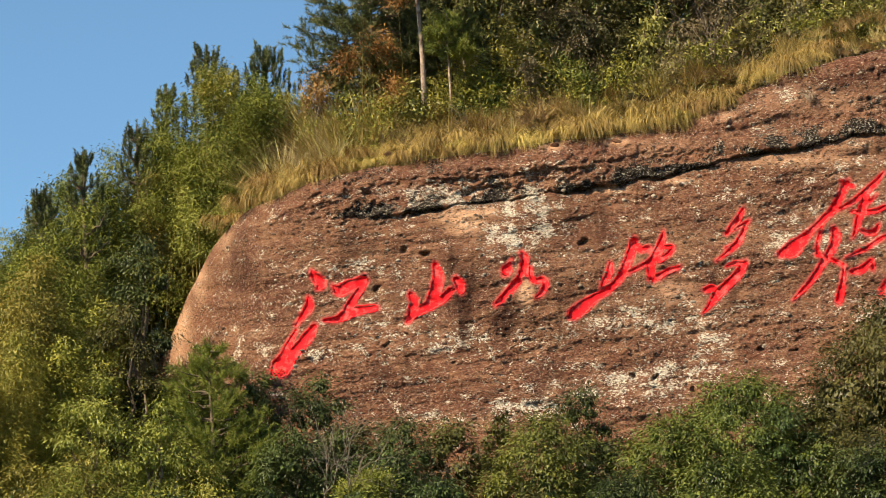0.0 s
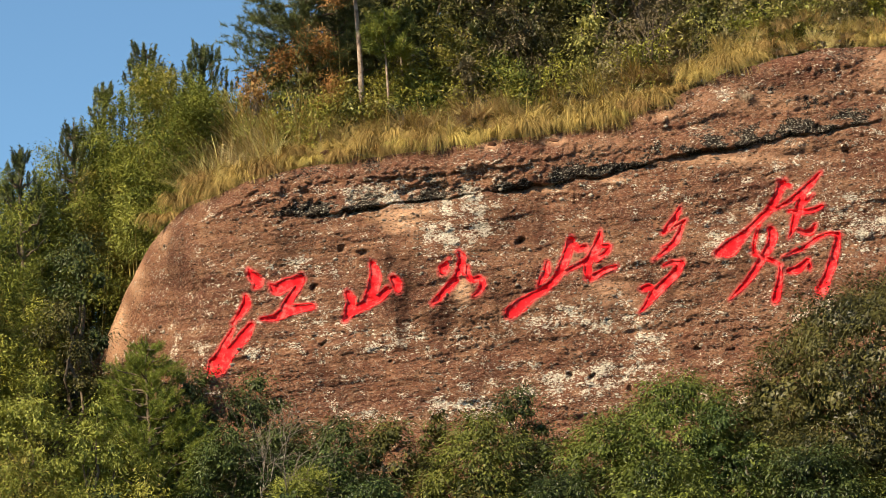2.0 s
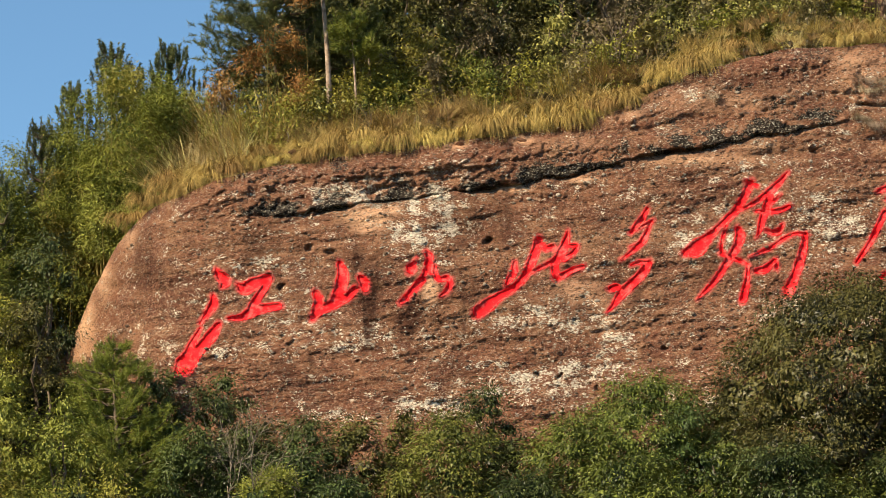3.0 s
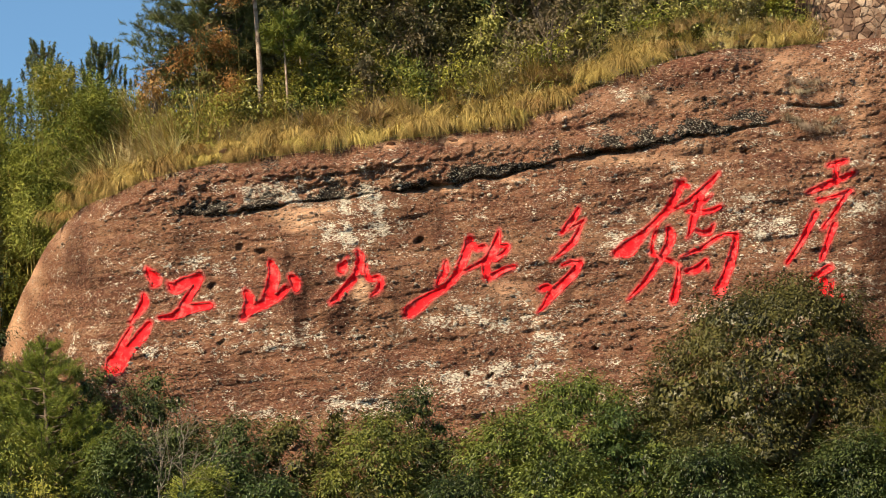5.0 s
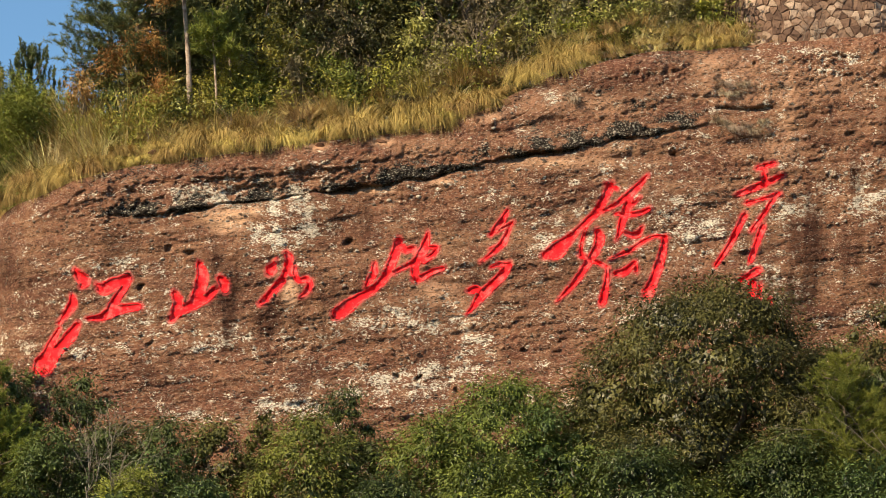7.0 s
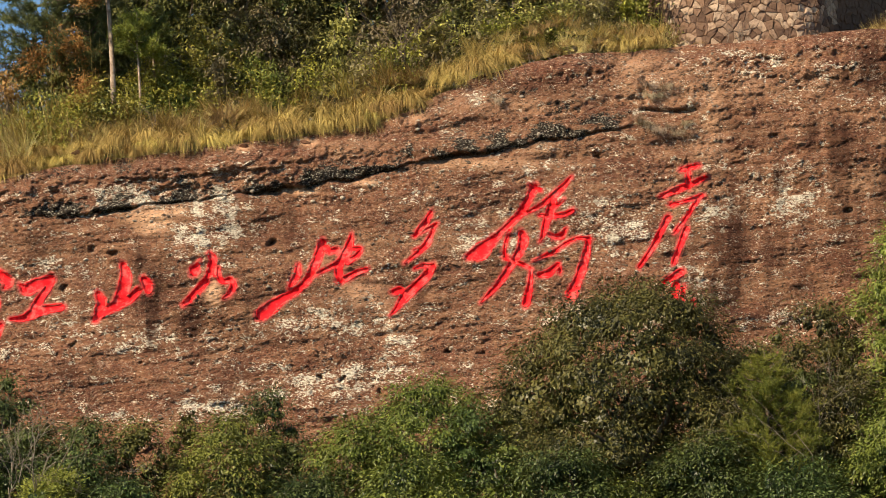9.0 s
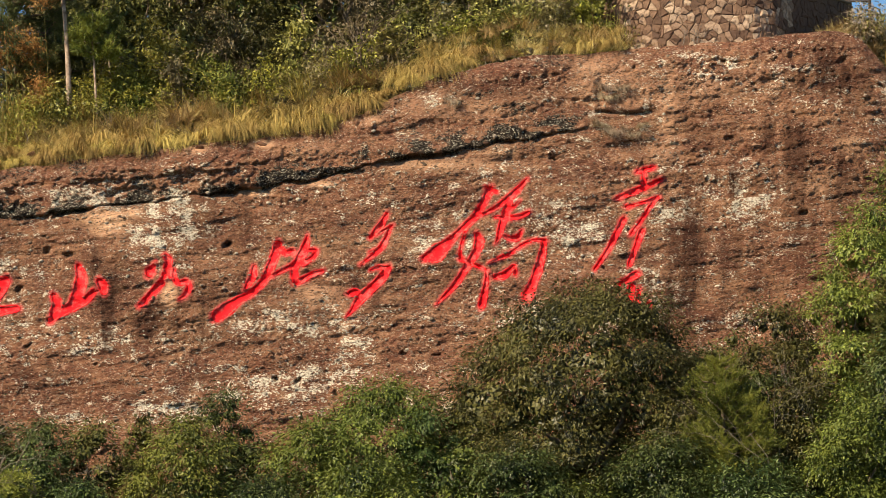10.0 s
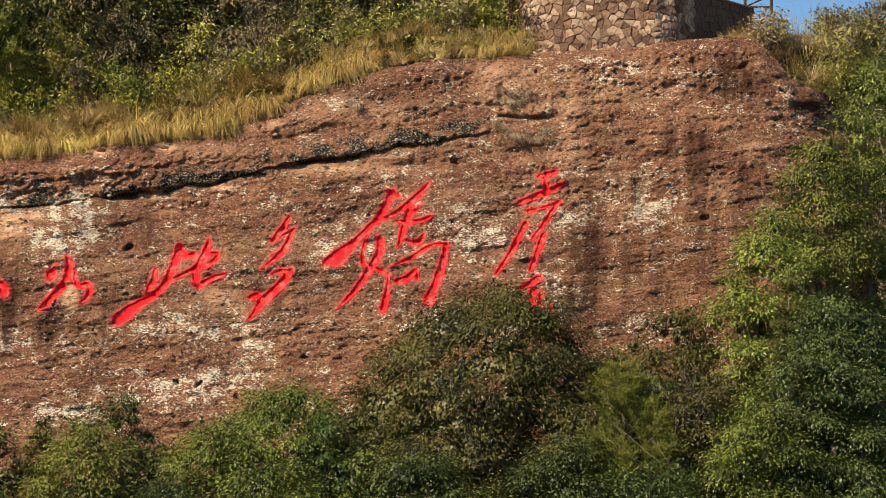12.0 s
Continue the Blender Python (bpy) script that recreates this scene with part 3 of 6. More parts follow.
drip_shade = blob(ga, gh, [((-5.68, -1.58), 0.42, 1.5, 1.0), ((-4.18, -2.38), 0.7, 0.6, 0.8), ((3.82, -1.58), 0.5, 0.8, 0.6), ((12.22, 0.02), 0.4, 0.7, 0.5), ((1.32, -2.08), 0.9, 0.5, 0.45), ((18.42, 2.22), 0.35, 2.2, 0.35), ((14.92, -0.18), 0.45, 2.6, 0.4), ((16.12, 0.02), 0.3, 1.8, 0.4), ((-13.28, -0.78), 1.4, 0.8, 0.35), ((-1.08, -2.98), 2.2, 0.5, 0.4), ((-8.68, -4.38), 1.6, 0.4, 0.35), ((7.72, 5.82), 1.5, 0.5, 0.4), ((15.52, 4.22), 1.4, 0.8, 0.45), ((-5.72, -2.38), 0.28, 0.95, 0.9), ((-4.48, -2.48), 0.3, 0.6, 0.75), ((-3.48, -2.38), 0.35, 0.5, 0.6), ((-6.08, -0.58), 0.5, 0.8, 0.45), ((4.52, -0.58), 0.4, 1.6, 0.4), ((3.12, -1.18), 0.5, 0.8, 0.35), ((15.12, 0.42), 1.0, 2.4, 0.45), ((17.12, 0.42), 0.7, 2.0, 0.45), ((18.72, 3.82), 1.2, 1.2, 0.5), ((16.32, 2.82), 2.2, 1.0, 0.35), ((14.32, -1.58), 1.2, 1.0, 0.4)])
# the strong entry at (22.9, 5.6) paints in the shade of the eastern outcrop
drip_shade = np.maximum(drip_shade, blob(ga, gh, [((-10.68, 0.22), 3.0, 0.9, 0.25), ((-1.68, 1.02), 1.6, 0.8, 0.3), ((-1.28, -1.58), 2.0, 0.8, 0.35), ((20.32, 2.82), 0.8, 2.0, 0.4), ((22.9, 5.6), 0.7, 0.4, 1.3), ((20.12, 6.22), 1.6, 0.8, 0.55), ((18.12, 4.02), 1.4, 1.2, 0.4), ((18.72, 0.82), 1.4, 1.6, 0.3)]))
streak = fbm(ga * 2.6, gh * 0.22, 75, 4)
moss = moss * (1 - 0.85 * np.exp(-((ga + 3.0) / 0.9) ** 2))
drip_shade = 1.25 * drip_shade * (0.75 + 0.8 * streak) + 0.22 * ramp(streak, 0.1, 0.6) * ramp(fbm(ga * 0.4, gh * 0.4, 76, 3), -0.1, 0.4)
scar = blob(ga, gh, [((-5.78, 1.06), 0.8, 0.42, 1.3), ((-4.78, 1.38), 0.3, 0.2, 0.9), ((-0.48, 2.12), 0.6, 0.13, 1.0), ((1.92, 2.42), 0.5, 0.13, 0.8), ((5.92, 3.12), 1.6, 0.22, 0.6), ((8.32, 3.58), 0.8, 0.16, 0.6), ((-3.52, -1.48), 0.3, 0.55, 1.0), ((-2.58, 3.66), 0.4, 0.22, 1.0), ((-0.28, 3.82), 0.5, 0.16, 0.9), ((3.52, 4.72), 0.6, 0.3, 0.6), ((2.82, -2.58), 0.3, 0.6, 0.5)])
scar = np.maximum(scar, blob(ga, gh, [((1.72, -1.58), 1.2, 0.5, 0.5), ((-7.08, 3.52), 0.5, 0.2, 0.5), ((-15.8, -2.58), 0.4, 2.0, 0.95), ((-15.08, -0.98), 0.35, 0.8, 0.8), ((-14.18, 0.42), 0.4, 0.4, 0.6), ((14.12, 5.02), 0.5, 2.2, 0.45), ((15.52, 5.82), 1.5, 0.6, 0.35), ((18.72, 3.82), 0.6, 0.4, 0.3), ((11.32, 6.62), 0.7, 0.5, 0.5), ((20.7, 3.95), 0.55, 0.35, 1.0), ((19.6, 2.6), 1.3, 0.5, 0.5), ((6.5, 5.3), 3.5, 0.7, 0.30), ((12.6, 5.9), 2.6, 1.1, 0.36), ((17.0, 6.0), 3.5, 1.0, 0.28), ((6.5, 3.1), 3.0, 0.3, 0.5), ((1.5, 3.6), 3.0, 0.5, 0.26), ((13.9, 3.9), 1.2, 1.0, 0.34)])) * (0.8 + 0.5 * fbm(ga * 1.2, gh * 1.8, 77, 4))

ROCK, t, b = material("red sandstone", 0.92, 0.15)
v = coords(t)


def attr(t, name):
    n = t.nodes.new("ShaderNodeAttribute")
    n.attribute_name = name
    return n.outputs["Fac"]


def cells(t, vec, scale):
    n = t.nodes.new("ShaderNodeTexVoronoi")
    n.inputs["Scale"].default_value = scale
    t.links.new(vec, n.inputs["Vector"])
    return n.outputs["Distance"], n.outputs["Color"]


bed = layered(t, v, 0.8, 1.0, 1.25)          # drawn out along the bedding
fine, mid_, big = noise_at(t, bed, 9.0, 4.0, 0.65), noise_at(t, bed, 1.9, 6.0, 0.7), noise_at(t, v, 0.35, 4.0)
col = blend(t, stretch(t, big, 0.38, 0.62), (0.138, 0.057, 0.033), (0.268, 0.123, 0.068))
col = blend(t, calc(t, "MULTIPLY", attr(t, "strata"), 0.6), col, (0.31, 0.155, 0.085))
col = blend(t, calc(t, "MULTIPLY", stretch(t, mid_, 0.45, 0.66), 0.85), col, (0.165, 0.063, 0.040))
col = blend(t, calc(t, "MULTIPLY", stretch(t, mid_, 0.46, 0.32), 0.8), col, (0.34, 0.18, 0.10))
col = blend(t, stretch(t, attr(t, "scar"), 0.1, 0.75), col, (0.74, 0.43, 0.255))
# grit: pale and dark grains, pebbles and short cracks; shade painted where relief sinks
d1, c1 = cells(t, bed, 11.0)
d2, c2 = cells(t, bed, 21.0)
grain1 = calc(t, "MULTIPLY", stretch(t, d1, 0.40, 0.30), stretch(t, c1, 0.62, 0.68))
grain2 = calc(t, "MULTIPLY", stretch(t, d2, 0.45, 0.32), stretch(t, c2, 0.44, 0.52))
grit = stretch(t, noise_at(t, bed, 1.3, 5.0, 0.7), 0.36, 0.54, 0.15, 1.0)
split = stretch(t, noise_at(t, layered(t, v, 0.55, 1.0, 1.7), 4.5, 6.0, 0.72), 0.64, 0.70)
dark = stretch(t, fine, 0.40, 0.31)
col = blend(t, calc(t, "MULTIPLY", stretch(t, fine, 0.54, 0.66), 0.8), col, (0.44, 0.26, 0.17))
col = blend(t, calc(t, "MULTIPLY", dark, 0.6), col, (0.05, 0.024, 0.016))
col = blend(t, calc(t, "MULTIPLY", calc(t, "MULTIPLY", grain1, grit), 0.5), col, (0.46, 0.34, 0.25))
col = blend(t, calc(t, "MULTIPLY", calc(t, "MULTIPLY", grain2, grit), 0.4), col, (0.55, 0.43, 0.33))
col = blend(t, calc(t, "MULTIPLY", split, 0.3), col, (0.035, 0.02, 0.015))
# pale lichen crust in broken flecks
bits = noise_at(t, bed, 13.0, 4.0, 0.75)
patch = noise_at(t, bed, 2.2, 5.0, 0.7)
cover = calc(t, "ADD", calc(t, "MULTIPLY", attr(t, "lichen"), 0.20), calc(t, "MULTIPLY", calc(t, "SUBTRACT", patch, 0.5), 0.9))
white = stretch(t, calc(t, "ADD", bits, cover), 0.665, 0.69)
warp = t.nodes.new("ShaderNodeVectorMath")
warp.operation = "MULTIPLY_ADD"
wobble = t.nodes.new("ShaderNodeTexNoise")
wobble.inputs["Scale"].default_value, wobble.inputs["Detail"].default_value = 9.0, 3.0
t.links.new(bed, wobble.inputs["Vector"])
t.links.new(wobble.outputs["Color"], warp.inputs[0])
warp.inputs[1].default_value = (0.12, 0.12, 0.12)
t.links.new(bed, warp.inputs[2])
for scale, share, edge in ((6.0, 0.42, 0.38), (9.0, 0.48, 0.42), (17.0, 0.48, 0.42)):
    dc, cc = cells(t, warp.outputs[0], scale)
    few = stretch(t, calc(t, "ADD", calc(t, "MULTIPLY", attr(t, "lichen"), share), calc(t, "MULTIPLY", calc(t, "SUBTRACT", patch, 0.5), 1.3)), 0.0, 1.0, 0.0, 1.12)
    fleck = calc(t, "MULTIPLY", stretch(t, dc, edge, edge - 0.06), stretch(t, calc(t, "SUBTRACT", few, cc), -0.02, 0.02))
    white = calc(t, "MAXIMUM", white, fleck)
tone = blend(t, stretch(t, noise_at(t, bed, 16.0, 3.0, 0.7), 0.40, 0.60), (0.52, 0.44, 0.33), (0.92, 0.84, 0.70))
col = blend(t, calc(t, "MULTIPLY", white, 0.95), col, tone)
# small hollows, their shade only painted in, and soot-black lichen between them
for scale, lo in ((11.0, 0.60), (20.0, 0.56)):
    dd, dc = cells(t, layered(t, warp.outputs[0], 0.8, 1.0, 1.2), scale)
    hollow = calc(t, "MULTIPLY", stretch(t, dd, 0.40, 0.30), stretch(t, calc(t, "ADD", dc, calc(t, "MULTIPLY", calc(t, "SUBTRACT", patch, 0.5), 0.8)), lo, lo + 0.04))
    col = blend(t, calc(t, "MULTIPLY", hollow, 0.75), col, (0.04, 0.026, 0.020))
mossy = stretch(t, calc(t, "ADD", noise_at(t, bed, 8.0, 6.0, 0.8), calc(t, "MULTIPLY", attr(t, "moss"), 0.34)), 0.62, 0.68)
grey = blend(t, stretch(t, noise_at(t, bed, 15.0, 5.0, 0.8), 0.55, 0.61), (0.016, 0.015, 0.013), (0.58, 0.54, 0.44))
col = blend(t, calc(t, "MULTIPLY", mossy, 0.94), col, grey)
col = blend(t, stretch(t, attr(t, "drip_shade"), 0.04, 0.62), col, (0.30, 0.27, 0.27), "MULTIPLY")
paint = stretch(t, calc(t, "ADD", attr(t, "paint"), calc(t, "MULTIPLY", calc(t, "SUBTRACT", noise_at(t, v, 6.0, 4.0, 0.7), 0.5), 0.9)), 0.30, 0.85)
col = blend(t, calc(t, "MULTIPLY", paint, 0.8), col, (0.72, 0.11, 0.10))
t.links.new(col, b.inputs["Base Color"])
relief = calc(t, "ADD", noise_at(t, bed, 5.0, 7.0, 0.75), calc(t, "MULTIPLY", calc(t, "ADD", grain1, calc(t, "MULTIPLY", grain2, 0.5)), 0.25))
stones_ = cells(t, warp.outputs[0], 8.0)
relief = calc(t, "ADD", relief, calc(t, "MULTIPLY", calc(t, "MULTIPLY", stretch(t, stones_[0], 0.45, 0.2), stretch(t, stones_[1], 0.5, 0.7)), 0.45))
relief = calc(t, "SUBTRACT", relief, calc(t, "MULTIPLY", calc(t, "ADD", split, calc(t, "MULTIPLY", dark, 0.4)), 0.7))
bump(t, b, relief, 1.0, 0.13)

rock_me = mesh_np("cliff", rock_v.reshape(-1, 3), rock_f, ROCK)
for name, values in (("lichen", lichen), ("moss", moss), ("drip_shade", drip_shade), ("scar", scar), ("paint", stain), ("strata", ramp(fbm(ga * 0.10, lean * 0.85, 79, 4), -0.1, 0.5))):
    full = np.concatenate([values, np.repeat(values[:, -1:], nr - values.shape[1], 1)], 1)
    rock_me.attributes.new(name, "FLOAT", "POINT").data.foreach_set("value", np.clip(full, 0, 1.9).astype(np.float32).ravel())
cliff = tagged(new("cliff", rock_me), "rounded red sandstone cliff with lichen, ledge and carved writing", "cliff", kind="structure")

# ---- carved writing ----
RED, t, b = material("red paint on stone", 0.7, 0.15)
v = coords(t)
wear = stretch(t, noise_at(t, v, 2.6, 6.0, 0.75), 0.50, 0.62)
col = blend(t, stretch(t, noise_at(t, v, 2.0, 3.0), 0.35, 0.65), (0.66, 0.006, 0.013), (0.86, 0.014, 0.022))
col = blend(t, calc(t, "MULTIPLY", wear, 0.26), col, (0.95, 0.36, 0.32))
t.links.new(col, b.inputs["Base Color"])
bump(t, b, noise_at(t, v, 7.0, 5.0, 0.7), 0.7, 0.05)
for key, _ in WRITING:
    centre = np.concatenate(LINES[key])
    ca, ch = centre[:, 0].mean(), centre[:, 1].min()
    origin = spot(ca, ch, rock_y(ca, ch))
    if key == "bars":
        ob = thing("painted_bars", origin, "small column of red painted bars carved beside the large characters", "inscription")
    else:
        ob = thing("carved_character", origin, "red-painted character %s carved deep into the sandstone face" % GLYPH[key], "inscription", "characters on the cliff")
    for k, line in enumerate(LINES[key]):
        sv, sf = stroke_mesh(line, k, [o for o in LINES[key] if o is not line])
        part("bar" if key == "bars" else "stroke", mesh_np("stroke", sv - origin, sf, RED), ob)

# ---- ground: one sheet from the viewer's feet over the hill to the horizon ----
CREST_EAST = [(18.32, 7.7), (20.04, 8.0), (20.9, 8.1), (21.72, 8.1), (22.92, 7.9), (24.12, 7.6), (25.32, 6.8), (27.32, 4.82), (30.32, 2.22), (36.32, -1.58)]


def ground_z(x, y):
    x, y = np.asarray(x, float), np.asarray(y, float)
    a = x * 160 / np.maximum(y, 60)
    front = 12.6 * ramp(y, 70, 152) + 0.2 * np.clip(y - 150, 0, 10) + 0.5 * fbm(x * 0.05, y * 0.05, 81, 3) * ramp(y, 20, 80)
    xs, hs = zip(*CREST_EAST)
    line = np.where(a > 18.4, np.interp(a, xs, hs), brow(a))
    crest = spot(a, line, np.full(a.shape, 162.0))[..., 2] - 0.35 + 0.3 * ramp(a, 6.5, 8.5)
    rise = crest + 0.22 * np.clip(y - 163, 0, 16) - 0.10 * np.clip(y - 185, 0, 120) + 0.4 * fbm(x * 0.1, y * 0.1, 82, 3) * ramp(y, 164, 168)
    side = np.maximum(ramp(-a, 16.5, 20), ramp(a, 24.5, 28))
    up = ramp(y, 161.5 - 9 * side, 163.5 + 3 * side)
    z = front * (1 - up) + rise * up
    far = ramp(np.hypot(x, y - 120), 150, 420)
    return z * (1 - far) + (-2.0 + 6 * fbm(x * 0.004, y * 0.004, 83, 3)) * far


def spread(limit, near, step):
    """Grid lines, close together near the middle and wide towards the horizon."""
    inner = np.arange(-near, near + 1e-6, step)
    outer = near * (limit / near) ** (np.arange(1, 15) / 14)
    return np.concatenate([-outer[::-1], inner, outer])


gx, gyy = spread(4000, 60, 1.0), spread(4000, 60, 1.0) + 150
mx, my = np.meshgrid(gx, gyy, indexing="ij")
mz = ground_z(mx, my)
n1, n2 = mx.shape
gi, gj = np.meshgrid(np.arange(n1 - 1), np.arange(n2 - 1), indexing="ij")
gf = np.stack([gi * n2 + gj, (gi + 1) * n2 + gj, (gi + 1) * n2 + gj + 1, gi * n2 + gj + 1], -1).reshape(-1, 4)
SOIL, t, b = material("leaf litter and grass", 0.95, 0.1)
v = coords(t)
col = blend(t, stretch(t, noise_at(t, v, 0.4, 5.0), 0.35, 0.65), (0.05, 0.06, 0.018), (0.11, 0.085, 0.04))
col = blend(t, stretch(t, noise_at(t, v, 6.0, 5.0, 0.7), 0.45, 0.7), col, (0.17, 0.13, 0.06))
t.links.new(col, b.inputs["Base Color"])
bump(t, b, noise_at(t, v, 5.0, 6.0, 0.7), 0.8, 0.08)
tagged(new("ground", mesh_np("ground", np.stack([mx, my, mz], -1).reshape(-1, 3), gf, SOIL, smooth=True)), "hillside of leaf litter and rough grass", "ground", kind="structure")


# ---- plants ----
def unit(rng, n):
    d = rng.normal(size=(n, 3))
    return d / np.linalg.norm(d, axis=1, keepdims=True)


def crown_mesh(name, rng, lobes, per_m2, leaf, mat, droop=0.25, clump=16, size=0.26):
    """Leaves in tufted clumps over the outside of a heap of lobes (centre, radii), with gaps, and larger leaves within."""
    lobes = np.array(lobes, float)
    area = 4 * math.pi * ((lobes[:, 3] * lobes[:, 4]) ** 1.6 / 3 + (lobes[:, 3] * lobes[:, 5]) ** 1.6 * 2 / 3) ** (1 / 1.6)

    def scatter(n, lo, skin):
        which = rng.choice(len(lobes), n, p=area / area.sum())
        d = unit(rng, n)
        d[:, 2] = np.where(d[:, 2] < -0.3, -d[:, 2], d[:, 2])
        depth = 1 - lo * rng.random(n) ** 2.0 + skin * rng.normal(size=n)
        c = lobes[which, :3] + d * lobes[which, 3:] * depth[:, None]
        inside = np.zeros(n, bool)
        for k in range(len(lobes)):
            q = ((c - lobes[k, :3]) / lobes[k, 3:])
            inside |= ((q ** 2).sum(1) < 0.72) & (which != k)
        return c[~inside], d[~inside]

    c, d = scatter(int(area.sum() * per_m2 / clump), 0.3, 0.10)
    swell = 0.6 * vnoise(c[:, 0] * 1.9 + c[:, 1] * 0.9, c[:, 2] * 2.4 + c[:, 1] * 0.7, 7) + 0.5 * vnoise(c[:, 0] * 0.9 - c[:, 1] * 0.5, c[:, 2] * 1.2 + 5, 8)
    c = c - d * 0.30 * (1 - ramp(swell, -0.3, 0.35))[:, None]
    thin = (d[:, 1] < 0.35) | (rng.random(len(d)) < 0.14)      # the hillward side of a crown is sparse
    gap = thin & (swell > -0.27 + 0.15 * ramp(0.55 - (c[:, 2] - lobes[:, 2].min()) / (np.ptp(lobes[:, 2]) + 0.1), 0, 0.5))
    c, d = c[gap], d[gap]
    m = len(c)
    spread_ = size * (0.6 + 0.8 * rng.random((m, 1, 1)))
    off = rng.normal(size=(m, clump, 3)) * np.array([1, 1, 0.55])
    p = c[:, None] + off * spread_
    way = off * 0.7 + d[:, None] * 0.5 + 0.35 * rng.normal(size=p.shape) - np.array([0, 0, droop])
    face = d[:, None] * 0.6 + np.array([0, 0, 0.5]) + off * 0.25 + 0.3 * rng.normal(size=p.shape)
    f = 0.65 + 0.7 * rng.random(m * clump)
    outer = leaves(p.reshape(-1, 3), way.reshape(-1, 3), face.reshape(-1, 3), leaf[0] * f, leaf[1] * f)
    c, d = scatter(int(area.sum() * 28), 0.25, 0.05)
    c = c - d * 0.55
    inner = slips(c, np.cross(d, rng.normal(size=d.shape)), d + 0.3 * rng.normal(size=d.shape), leaf[0] * 1.6, leaf[1] * 2.6)
    return mesh_np(name, *both(outer, inner), mat)


def limb_line(rng, start, end, n=7, sag=0.12):
    s = np.linspace(0, 1, n)[:, None]
    p = start * (1 - s) + end * s
    size = np.linalg.norm(end - start)
    p[1:-1] += rng.normal(size=(n - 2, 3)) * 0.035 * size
    p[:, 2] += sag * size * np.sin(s[:, 0] * math.pi) * 0.5
    return p


def dome_lobes(rng, w, hgt, base, n, squash=0.8, peak=0.5):
    """Uneven lobes heaped into a crown w wide between the heights base and hgt."""
    out = []
    for i in range(n):
        g = i * 2.39996 + rng.random() * 0.9
        s = math.sqrt((i + 0.4) / n) * (0.92 + 0.16 * rng.random())
        r = max(0.35, w / 2 * (0.22 + 0.20 * rng.random()) * (1.15 - 0.35 * s))
        x, y = (w / 2 - r * 0.8) * s * math.cos(g), (w / 2 - r * 0.8) * s * math.sin(g) * 0.9
        zmax = base + (hgt - base) * max(0.03, 1 - min(1, s) ** 2.2 * 0.93) ** peak * (1 - 0.13 * rng.random() * (i > 0))
        z = zmax - r * squash
        out.append((x, y, z, r * (0.85 + 0.4 * rng.random()), r, r * squash))
        if s > 0.45:
            for low_ in (0.62, 0.25):
                z2 = base + (z - base) * (low_ + 0.25 * rng.normal() * 0.6)
                out.append((x * (1.02 + 0.1 * rng.normal()), y * 1.02, z2, r * (0.8 + 0.4 * rng.random()), r, r * squash * 0.9))
    return out


def broadleaf(seed, a, h, y, w, mat, label, name="tree", low=0.25, leaf=(0.135, 0.054), per=195, n=0, droop=0.75, squash=0.8, group="trees below the cliff", bark_=None, clump=16, size=0.26, peak=0.5):
    """A leafy tree or bush whose top stands at (a, h) and whose crown is w wide."""
    rng = np.random.default_rng(seed)
    top = spot(a, h, y)
    z0 = float(ground_z(top[0], y)) - 0.1
    hgt = top[2] - z0
    ob = thing(name, (top[0], y, z0), label, "bush" if name == "bush" else "tree", group)
    lobes = dome_lobes(rng, w, hgt, hgt * low, n or int(w * w * 0.7) + 6, squash, peak)
    lobes.sort(key=lambda q: q[2])
    fork = np.array([0.1 * rng.normal(), 0.1 * rng.normal(), max(0.3, hgt * low * 0.9)])
    tv, tf = tube(limb_line(rng, np.zeros(3), fork, 5), np.linspace(0.035, 0.026, 5) * min(hgt, 1.3 * w) * 0.9 + 0.02)
    part("trunk", mesh_np("trunk", tv, tf, bark_ or BARK, True), ob)
    for k in range(0, len(lobes), max(1, len(lobes) // 7)):
        end = np.array(lobes[k][:3])
        lv, lf = tube(limb_line(rng, fork, end), np.linspace(0.018 * hgt + 0.01, 0.012, 7), 5)
        part("limb", mesh_np("limb", lv, lf, bark_ or BARK, True), ob)
    part("crown", crown_mesh("crown", rng, lobes, per, leaf, mat, droop, clump, size), ob)
    return ob


def needle_tufts(name, rng, tips, ways, mat, n=26, length=0.2, width=0.016):
    """Bottle-brush tufts of needles round the tips of twigs."""
    m = len(tips)
    p = tips[:, None] + ways[:, None] * (rng.random((m, n, 1)) - 0.75) * 0.32
    d = ways[:, None] * 0.75 + rng.normal(size=(m, n, 3)) * 0.62
    f = 0.7 + 0.6 * rng.random(m * n)
    lv, lf = slips(p.reshape(-1, 3), d.reshape(-1, 3), rng.normal(size=(m * n, 3)), length * f, 1.7 * width * f)
    return mesh_np(name, lv, lf, mat)


